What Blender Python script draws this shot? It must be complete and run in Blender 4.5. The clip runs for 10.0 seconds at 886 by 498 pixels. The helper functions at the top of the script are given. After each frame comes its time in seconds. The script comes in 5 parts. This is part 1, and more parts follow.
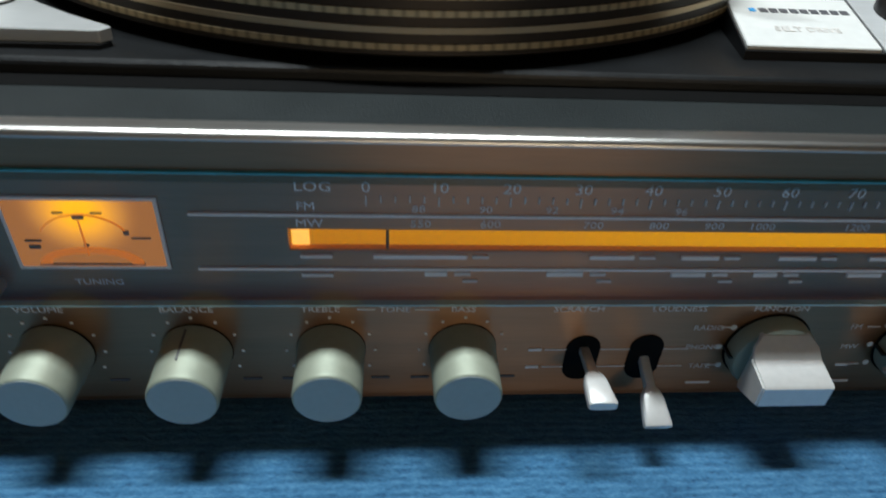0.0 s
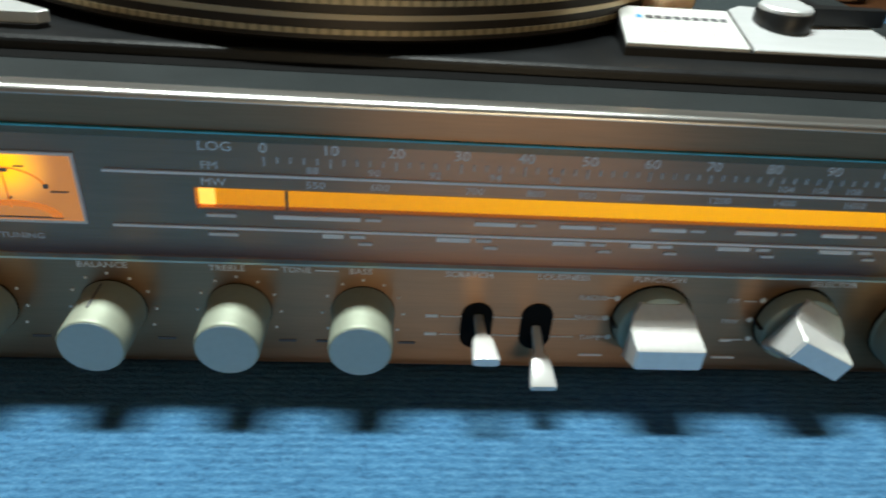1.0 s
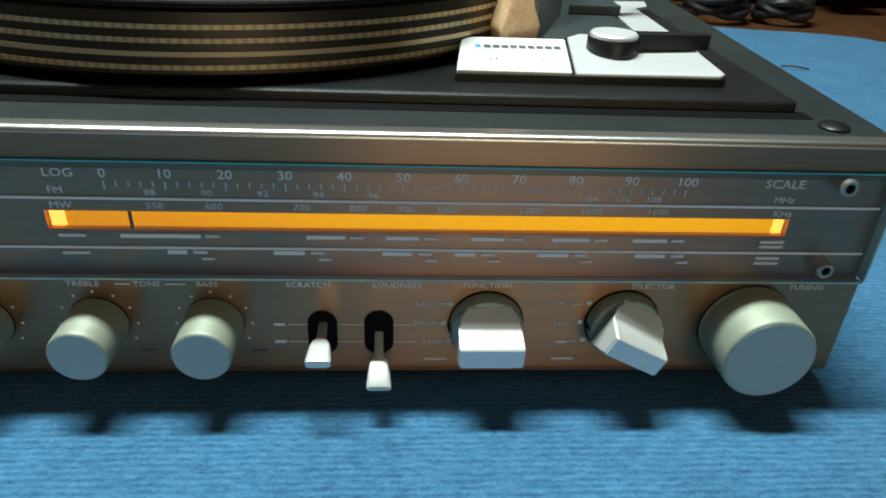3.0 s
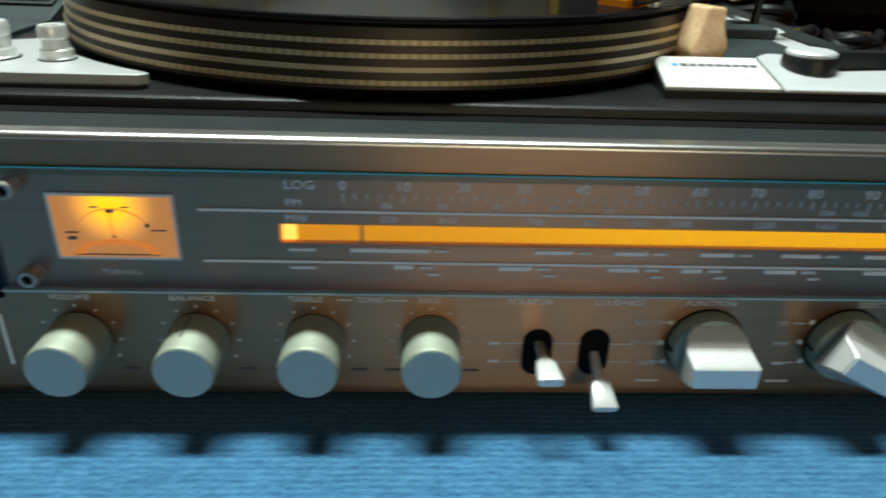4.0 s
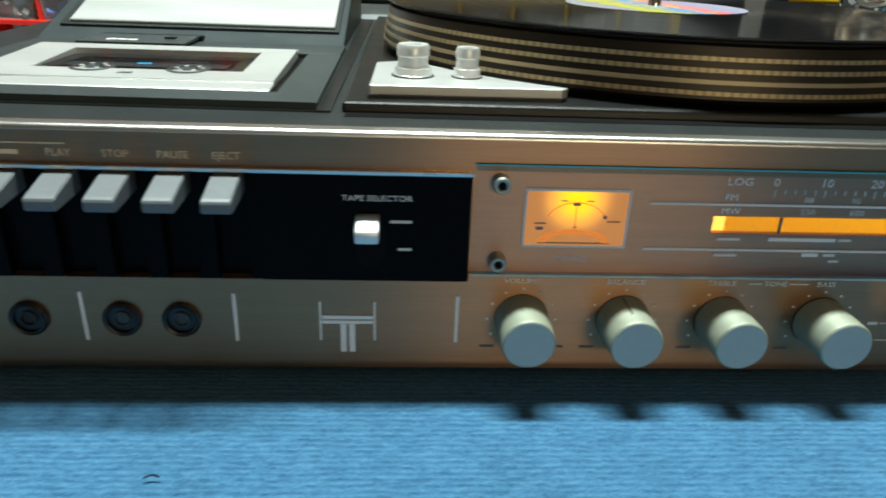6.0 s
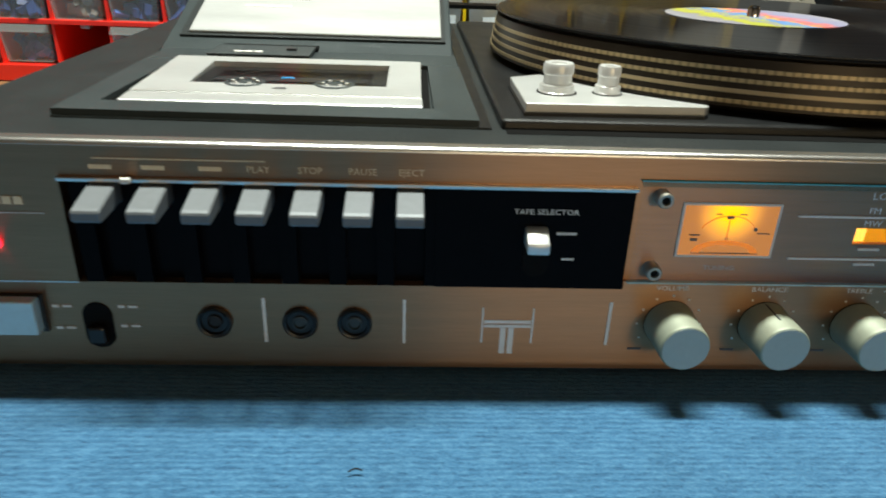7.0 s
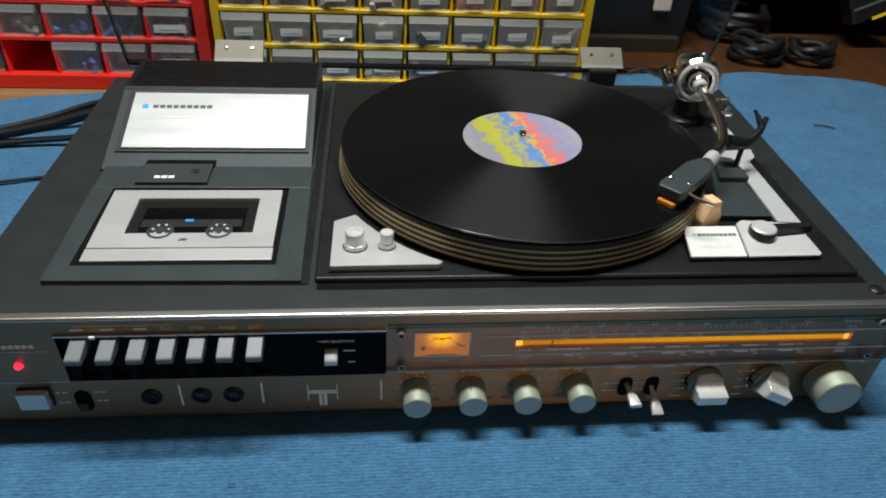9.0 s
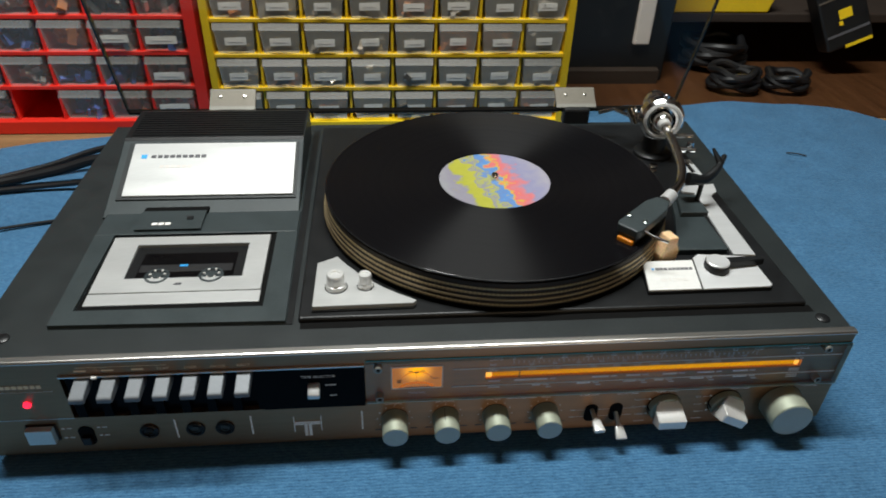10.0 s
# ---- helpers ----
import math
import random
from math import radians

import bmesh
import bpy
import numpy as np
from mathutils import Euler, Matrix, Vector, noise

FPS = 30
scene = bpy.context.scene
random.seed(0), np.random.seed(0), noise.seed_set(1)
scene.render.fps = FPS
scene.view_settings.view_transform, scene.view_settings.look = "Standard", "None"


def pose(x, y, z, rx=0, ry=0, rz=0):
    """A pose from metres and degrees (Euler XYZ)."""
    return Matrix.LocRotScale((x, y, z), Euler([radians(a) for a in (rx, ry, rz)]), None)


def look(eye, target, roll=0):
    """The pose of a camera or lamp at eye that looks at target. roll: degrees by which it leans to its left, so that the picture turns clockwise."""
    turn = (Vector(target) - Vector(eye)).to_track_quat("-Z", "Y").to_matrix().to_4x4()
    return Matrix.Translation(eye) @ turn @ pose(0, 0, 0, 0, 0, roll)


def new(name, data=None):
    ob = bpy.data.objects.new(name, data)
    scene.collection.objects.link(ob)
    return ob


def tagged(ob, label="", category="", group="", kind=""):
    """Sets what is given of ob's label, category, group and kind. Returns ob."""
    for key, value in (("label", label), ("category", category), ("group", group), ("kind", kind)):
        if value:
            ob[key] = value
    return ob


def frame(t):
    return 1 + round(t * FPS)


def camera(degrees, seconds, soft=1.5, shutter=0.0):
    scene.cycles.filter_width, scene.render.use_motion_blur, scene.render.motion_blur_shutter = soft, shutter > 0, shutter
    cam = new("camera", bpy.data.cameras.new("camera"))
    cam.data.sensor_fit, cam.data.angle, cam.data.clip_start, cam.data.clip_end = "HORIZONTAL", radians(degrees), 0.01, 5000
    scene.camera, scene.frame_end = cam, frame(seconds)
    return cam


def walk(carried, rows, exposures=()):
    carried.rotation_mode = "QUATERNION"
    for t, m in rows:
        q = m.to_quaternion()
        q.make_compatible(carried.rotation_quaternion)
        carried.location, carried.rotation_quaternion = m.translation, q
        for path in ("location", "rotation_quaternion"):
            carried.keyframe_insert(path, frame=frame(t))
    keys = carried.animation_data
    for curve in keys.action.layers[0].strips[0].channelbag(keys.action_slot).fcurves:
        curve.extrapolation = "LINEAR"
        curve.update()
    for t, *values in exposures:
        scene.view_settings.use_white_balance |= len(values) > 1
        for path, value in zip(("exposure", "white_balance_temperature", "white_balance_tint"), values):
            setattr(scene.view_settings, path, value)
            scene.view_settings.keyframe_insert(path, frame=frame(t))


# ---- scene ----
cam = camera(65.50, 10.0, 1.8, 0.5)
ROWS = [
    (0, 0.0912, -0.1446, 0.1727, 52.76, -3.25, -3.72),
    (0.5, 0.0946, -0.1644, 0.1496, 57.91, -4.10, -4.86),
    (1, 0.1212, -0.1757, 0.1621, 57.59, -4.04, -3.05),
    (1.5, 0.1502, -0.1868, 0.1663, 58.87, -3.05, -3.90),
    (2, 0.1713, -0.1896, 0.1654, 59.30, -2.67, -3.64),
    (2.2, 0.1798, -0.1932, 0.1662, 59.67, -2.28, -3.75),
    (3.3, 0.1698, -0.1984, 0.1696, 60.87, -2.68, -2.86),
    (3.5, 0.1529, -0.1977, 0.1666, 62.44, -2.88, -2.71),
    (4, 0.1074, -0.1951, 0.1577, 63.51, -1.95, -2.08),
    (4.5, 0.0645, -0.2034, 0.1534, 64.77, -2.49, -2.05),
    (5, 0.0287, -0.2136, 0.1548, 65.45, -2.96, -2.69),
    (5.5, -0.0065, -0.2188, 0.1548, 65.77, -2.59, -3.10),
    (6, -0.0440, -0.2246, 0.1533, 66.13, -2.08, -2.60),
    (6.2, -0.0549, -0.2272, 0.1538, 66.03, -2.37, -2.23),
    (7.3, -0.1101, -0.2450, 0.1826, 64.12, -1.45, -1.75),
    (7.5, -0.1086, -0.2568, 0.2110, 62.89, -0.12, -0.69),
    (8, -0.0805, -0.2951, 0.2820, 58.91, -2.12, -0.95),
    (8.5, -0.0489, -0.3170, 0.3560, 55.44, -2.41, -2.72),
    (9, -0.0262, -0.3304, 0.3899, 53.69, -2.86, -4.67),
    (9.5, -0.0153, -0.3497, 0.4164, 55.40, -1.87, -3.83),
    (10, -0.0048, -0.3552, 0.4259, 55.31, -1.60, -4.85),
]
EXPOSURES = [(0.0, 0.28, 6250, 6), (0.6, 0.74, 6500, 4), (1.2, 0.92, 6600, -1), (2.2, 0.95, 6500, -5), (3.3, 0.82, 6450, -5), (5.0, 0.92, 6450, -5), (6.2, 1.04, 6700, -4), (7.3, 0.90, 7250, 3), (8.0, 0.48, 6800, 6), (8.8, 0.28, 6850, 8), (10.0, 0.25, 6850, 9)]
walk(cam, [(t, pose(x, y, z, rx, ry, rz)) for t, x, y, z, rx, ry, rz in ROWS], EXPOSURES)

# ---- world and lights ----
world = bpy.data.worlds.new("room_air")
scene.world = world
world.use_nodes = True
world.node_tree.nodes["Background"].inputs[0].default_value = (1.0, 0.92, 0.84, 1)
world.node_tree.nodes["Background"].inputs[1].default_value = 0.025


def lamp(name, place, target, size, power, colour):
    data = bpy.data.lights.new(name, "AREA")
    data.shape, data.size, data.size_y = "RECTANGLE", size[0], size[1]
    data.energy, data.color = power, colour
    ob = new(name, data)
    ob.matrix_world = look(place, target)
    return ob


lamp("ceiling_tube_light", (-0.05, 0.25, 1.55), (-0.05, 0.25, 0.0), (0.95, 0.09), 26.0, (0.93, 0.98, 1.0))
# unseen warm fill, added to brighten the front panel
lamp("room_light", (0.48, -1.90, 0.44), (0.0, 0.3, 0.1), (0.90, 0.30), 2.5, (1.0, 0.77, 0.51))

# ---- materials ----


def material(name, colour, rough=0.5, metal=0.0, vary=0.12, scale=60.0, bump=0.0, bump_scale=400.0, stretch=(1, 1, 1), emit=0.0,
             emit_colour=None, coat=0.0, per_object=0.0):
    m = bpy.data.materials.new(name)
    m.use_nodes = True
    nt = m.node_tree
    n, l = nt.nodes, nt.links
    b = n["Principled BSDF"]
    b.inputs["Roughness"].default_value = rough
    b.inputs["Metallic"].default_value = metal
    b.inputs["Coat Weight"].default_value = coat
    tc = n.new("ShaderNodeTexCoord")
    mp = n.new("ShaderNodeMapping")
    mp.inputs["Scale"].default_value = stretch
    l.new(tc.outputs["Object"], mp.inputs["Vector"])
    big = n.new("ShaderNodeTexNoise")
    big.inputs["Scale"].default_value = scale
    big.inputs["Detail"].default_value = 4
    fine = n.new("ShaderNodeTexNoise")
    fine.inputs["Scale"].default_value = scale * 9
    fine.inputs["Detail"].default_value = 2
    for t in (big, fine):
        l.new(mp.outputs[0], t.inputs["Vector"])
    add = n.new("ShaderNodeMath")
    add.operation = "ADD"
    l.new(big.outputs["Fac"], add.inputs[0])
    l.new(fine.outputs["Fac"], add.inputs[1])
    rng = n.new("ShaderNodeMapRange")
    rng.inputs["From Min"].default_value, rng.inputs["From Max"].default_value = 0.6, 1.4
    rng.inputs["To Min"].default_value, rng.inputs["To Max"].default_value = 1 - vary, 1 + vary
    l.new(add.outputs[0], rng.inputs["Value"])
    mul = n.new("ShaderNodeVectorMath")
    mul.operation = "SCALE"
    mul.inputs[0].default_value = colour
    l.new(rng.outputs[0], mul.inputs["Scale"])
    out = mul.outputs[0]
    if per_object:
        info = n.new("ShaderNodeObjectInfo")
        hue = n.new("ShaderNodeHueSaturation")
        k = n.new("ShaderNodeMapRange")
        k.inputs["To Min"].default_value, k.inputs["To Max"].default_value = 1 - per_object, 1 + per_object
        l.new(info.outputs["Random"], k.inputs["Value"])
        l.new(k.outputs[0], hue.inputs["Value"])
        l.new(out, hue.inputs["Color"])
        out = hue.outputs[0]
    l.new(out, b.inputs["Base Color"])
    rr = n.new("ShaderNodeMapRange")
    rr.inputs["To Min"].default_value, rr.inputs["To Max"].default_value = max(rough - 0.07, 0.02), min(rough + 0.07, 1)
    l.new(big.outputs["Fac"], rr.inputs["Value"])
    l.new(rr.outputs[0], b.inputs["Roughness"])
    if bump:
        bt = n.new("ShaderNodeTexNoise")
        bt.inputs["Scale"].default_value = bump_scale
        bt.inputs["Detail"].default_value = 5
        l.new(mp.outputs[0], bt.inputs["Vector"])
        bp = n.new("ShaderNodeBump")
        bp.inputs["Strength"].default_value = bump
        bp.inputs["Distance"].default_value = 0.001
        l.new(bt.outputs["Fac"], bp.inputs["Height"])
        l.new(bp.outputs[0], b.inputs["Normal"])
    if emit:
        b.inputs["Emission Color"].default_value = (*(emit_colour or colour), 1)
        b.inputs["Emission Strength"].default_value = emit
    return m


def clear(name, tint, gloss=0.06, rough=0.04, haze=0.0, haze_colour=(0.6, 0.6, 0.6)):
    """Thin clear plastic: tinted see-through, some gloss, a little milky scatter."""
    m = bpy.data.materials.new(name)
    m.use_nodes = True
    nt = m.node_tree
    n, l = nt.nodes, nt.links
    n.remove(n["Principled BSDF"])
    tr = n.new("ShaderNodeBsdfTransparent")
    tr.inputs[0].default_value = (*tint, 1)
    gl = n.new("ShaderNodeBsdfGlossy")
    gl.inputs["Roughness"].default_value = rough
    df = n.new("ShaderNodeBsdfDiffuse")
    df.inputs[0].default_value = (*haze_colour, 1)
    a = n.new("ShaderNodeMixShader")
    a.inputs[0].default_value = haze
    l.new(tr.outputs[0], a.inputs[1])
    l.new(df.outputs[0], a.inputs[2])
    x = n.new("ShaderNodeMixShader")
    x.inputs[0].default_value = gloss
    l.new(a.outputs[0], x.inputs[1])
    l.new(gl.outputs[0], x.inputs[2])
    l.new(x.outputs[0], n["Material Output"].inputs["Surface"])
    return m


M = {}
M["panel"] = material("brushed_pewter", (0.46, 0.262, 0.155), 0.36, 0.97, 0.12, 12.0, 0.03, 300.0, (0.6, 8, 22))


def brush(m, along, amount):
    """Draw the gloss out along one direction, as brushing across it does."""
    nt = m.node_tree
    b = nt.nodes["Principled BSDF"]
    b.inputs["Anisotropic"].default_value = amount
    v = nt.nodes.new("ShaderNodeCombineXYZ")
    for k in range(3):
        v.inputs[k].default_value = along[k]
    nt.links.new(v.outputs[0], b.inputs["Tangent"])
    return m


brush(M["panel"], (0, 0, 1), 0.95)
M["trim"] = material("polished_aluminium", (0.86, 0.84, 0.80), 0.30, 1.0, 0.06, 20.0, 0.03, 300.0, (0.5, 8, 8))
M["alu"] = material("brushed_aluminium", (0.84, 0.85, 0.85), 0.42, 0.55, 0.05, 14.0, 0.05, 260.0, (0.5, 12, 12))
M["alu_white"] = material("satin_silver_plate", (0.76, 0.77, 0.76), 0.38, 0.60, 0.05, 14.0, 0.03, 300.0, (1, 6, 6))
M["knob"] = material("satin_champagne_aluminium", (0.37, 0.405, 0.32), 0.54, 0.32, 0.08, 40.0, 0.05, 500.0)
M["knob_face"] = material("spun_aluminium", (0.43, 0.475, 0.45), 0.45, 0.35, 0.05, 60.0, 0.03, 600.0)
M["bright"] = material("bright_satin_metal", (0.84, 0.84, 0.82), 0.30, 0.40, 0.06, 50.0)
M["key"] = material("grey_brushed_key", (0.17, 0.185, 0.20), 0.5, 0.3, 0.08, 40.0, 0.04, 400.0)
M["chrome"] = material("chrome", (0.80, 0.81, 0.82), 0.12, 1.0, 0.05, 50.0)
M["cover"] = material("charcoal_leatherette", (0.015, 0.020, 0.021), 0.46, 0.0, 0.20, 40.0, 0.25, 1500.0)
M["black"] = material("black_plastic", (0.008, 0.009, 0.010), 0.38, 0.0, 0.25, 50.0, 0.10, 900.0)
M["gloss_black"] = material("glossy_black_panel", (0.0035, 0.0033, 0.004), 0.30, 0.0, 0.20, 30.0)
M["gloss_black"].node_tree.nodes["Principled BSDF"].inputs["Specular IOR Level"].default_value = 0.045
M["grey"] = material("dark_grey_plastic", (0.036, 0.048, 0.051), 0.42, 0.0, 0.15, 40.0, 0.15, 900.0)
# near-black standing in for shade in recesses and round knob feet
M["dark"] = material("cavity_shade_black", (0.004, 0.004, 0.004), 0.7, 0.0, 0.3, 40.0)
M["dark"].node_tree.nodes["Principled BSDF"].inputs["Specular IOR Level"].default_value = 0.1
M["print"] = material("silver_print", (0.95, 0.92, 0.88), 0.6, 0.0, 0.05, 90.0)
M["print_dim"] = material("dim_silver_print", (0.80, 0.76, 0.72), 0.6, 0.0, 0.08, 90.0)
M["print_gold"] = material("pale_gold_print", (0.90, 0.72, 0.48), 0.6, 0.0, 0.05, 90.0)
M["print_dark"] = material("dark_grey_print", (0.10, 0.10, 0.11), 0.5, 0.0, 0.08, 90.0)
M["print_blue"] = material("blue_print", (0.03, 0.40, 0.85), 0.5, 0.0, 0.05, 90.0)
M["paper"] = material("aged_paper_label", (0.84, 0.84, 0.80), 0.7, 0.0, 0.10, 60.0)
M["white"] = material("white_card", (0.80, 0.80, 0.77), 0.55, 0.0, 0.06, 30.0)
M["vinyl"] = material("black_vinyl_label_land", (0.006, 0.006, 0.007), 0.25, 0.0, 0.2, 40.0)
M["rubber"] = material("black_rubber", (0.012, 0.012, 0.013), 0.6, 0.0, 0.2, 60.0, 0.1, 800.0)
M["platter"] = material("dark_bronze_platter", (0.035, 0.027, 0.02), 0.4, 0.5, 0.15, 60.0)
M["strobe"] = material("pale_brass_strobe_dots", (0.50, 0.42, 0.30), 0.38, 0.6, 0.10, 60.0)
sb = M["strobe"].node_tree
tcn = sb.nodes.new("ShaderNodeTexCoord")
gr = sb.nodes.new("ShaderNodeTexGradient")
gr.gradient_type = "RADIAL"
off = sb.nodes.new("ShaderNodeVectorMath")
off.inputs[1].default_value = (-0.0960, -0.1840, 0)
sb.links.new(tcn.outputs["Object"], off.inputs[0])
sb.links.new(off.outputs[0], gr.inputs[0])
wv = sb.nodes.new("ShaderNodeMath")
wv.operation = "MULTIPLY"
wv.inputs[1].default_value = 280.0
sb.links.new(gr.outputs["Fac"], wv.inputs[0])
pp = sb.nodes.new("ShaderNodeMath")
pp.operation = "PINGPONG"
pp.inputs[1].default_value = 0.5
sb.links.new(wv.outputs[0], pp.inputs[0])
pr = sb.nodes.new("ShaderNodeMapRange")
pr.inputs["From Min"].default_value, pr.inputs["From Max"].default_value = 0.05, 0.30
pr.inputs["To Min"].default_value, pr.inputs["To Max"].default_value = 0.60, 1.0
sb.links.new(pp.outputs[0], pr.inputs["Value"])
dot = sb.nodes.new("ShaderNodeVectorMath")
dot.operation = "SCALE"
dot.inputs[0].default_value = (0.56, 0.43, 0.24)
sb.links.new(pr.outputs[0], dot.inputs["Scale"])
sb.links.new(dot.outputs[0], sb.nodes["Principled BSDF"].inputs["Base Color"])
M["brass_line"] = material("pale_brass_line", (0.52, 0.40, 0.24), 0.36, 0.6, 0.08, 60.0)
# cyan raised in the base colour for light carried inside the glass
M["cyan_edge"] = material("cyan_edge_lit_glass", (0.11, 0.48, 0.56), 0.18, 0.1, 0.2, 25.0, stretch=(1, 1, 1))
M["pale_edge"] = material("pale_green_glass_edge", (0.42, 0.55, 0.50), 0.2, 0.2, 0.25, 14.0)
M["glass"] = clear("dial_glass", (0.95, 0.96, 0.97), 0.05, 0.08)
M["lid"] = clear("smoked_acrylic", (0.80, 0.76, 0.71), 0.03, 0.02)
M["lid_edge"] = material("smoked_acrylic_edge", (0.010, 0.009, 0.008), 0.15, 0.0, 0.2, 30.0)
M["drawer"] = clear("clear_styrene", (0.88, 0.88, 0.85), 0.04, 0.15, 0.34, (0.80, 0.79, 0.72))
M["drawer_clear"] = clear("glass_clear_styrene", (0.90, 0.90, 0.88), 0.04, 0.12, 0.14, (0.75, 0.75, 0.70))
M["drawer_lip"] = clear("milky_styrene_lip", (0.76, 0.77, 0.77), 0.012, 0.3, 0.20, (0.46, 0.47, 0.47))
M["yellow"] = material("yellow_polystyrene", (0.92, 0.62, 0.02), 0.35, 0.0, 0.06, 30.0)
M["red"] = material("red_polystyrene", (0.88, 0.035, 0.022), 0.33, 0.0, 0.06, 30.0)
M["parts_dark"] = material("loose_grey_parts", (0.17, 0.155, 0.14), 0.45, 0.3, 0.5, 160.0, per_object=0.5)
M["parts_light"] = material("loose_bright_parts", (0.42, 0.38, 0.34), 0.35, 0.5, 0.5, 160.0, per_object=0.4)
M["parts_blue"] = material("loose_blue_parts", (0.05, 0.09, 0.30), 0.45, 0.0, 0.5, 160.0, per_object=0.5)
M["parts_orange"] = material("loose_orange_parts", (0.45, 0.15, 0.04), 0.45, 0.0, 0.5, 160.0, per_object=0.4)
# bench wood with the shade of its right rear in the colour
M["shaded_wood"] = material("shaded_bench_wood", (0.085, 0.034, 0.013), 0.38, 0.0, 0.35, 9.0, 0.2, 60.0, (9, 1, 9))
# blue tint and haze stand in for the cloth reflected in the bevel
M["glass_bevel"] = clear("blue_reflection_bevel", (0.52, 0.68, 0.76), 0.14, 0.12, 0.20, (0.32, 0.55, 0.64))
M["meter_ink"] = material("backlit_orange_print", (0.5, 0.15, 0.02), 0.5, 0.0, 0.05, 60.0, emit=0.33, emit_colour=(1.0, 0.26, 0.02))
M["slot"] = material("orange_slot_wall", (0.62, 0.24, 0.03), 0.4, 0.0, 0.1, 60.0)
M["wood"] = material("worn_workbench_wood", (0.30, 0.17, 0.075), 0.5, 0.0, 0.30, 9.0, 0.2, 60.0, (1, 9, 9))
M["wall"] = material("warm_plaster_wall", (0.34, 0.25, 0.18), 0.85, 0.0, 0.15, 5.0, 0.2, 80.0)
# darker brown than the other walls
M["wall_dark"] = material("dark_brown_wall", (0.07, 0.055, 0.045), 0.8, 0.0, 0.2, 5.0, 0.2, 80.0)
M["ceiling"] = material("white_ceiling_paint", (0.72, 0.72, 0.70), 0.9, 0.0, 0.05, 5.0)
M["shelf"] = material("dark_shelf_board", (0.035, 0.024, 0.018), 0.6, 0.0, 0.3, 12.0, 0.2, 90.0, (1, 8, 8))
M["orange"] = material("orange_stylus_grip", (0.85, 0.28, 0.01), 0.3, 0.0, 0.05, 60.0)
# strobe lamp prism: its orange light is put into the pale amber colour
M["amber"] = material("amber_lit_prism", (1.0, 0.66, 0.38), 0.2, 0.0, 0.25, 90.0, coat=0.5)
M["button_blue"] = material("pale_blue_button_cap", (0.52, 0.74, 0.82), 0.4, 0.2, 0.06, 50.0)
M["brown_grey"] = material("hinge_plate_metal", (0.42, 0.40, 0.35), 0.38, 0.7, 0.12, 60.0)
M["hinge_plate"] = material("matt_grey_metal", (0.19, 0.183, 0.16), 0.5, 0.35, 0.12, 60.0)
M["cable"] = material("black_cable", (0.006, 0.006, 0.007), 0.5, 0.0, 0.2, 60.0)
M["amber"].node_tree.nodes["Principled BSDF"].inputs["Subsurface Weight"].default_value = 0.15
M["amber"].node_tree.nodes["Principled BSDF"].inputs["Subsurface Scale"].default_value = 0.008
M["led"] = material("red_led", (0.6, 0.01, 0.03), 0.3, 0.0, 0.05, 60.0, emit=1.7, emit_colour=(1.0, 0.02, 0.06))


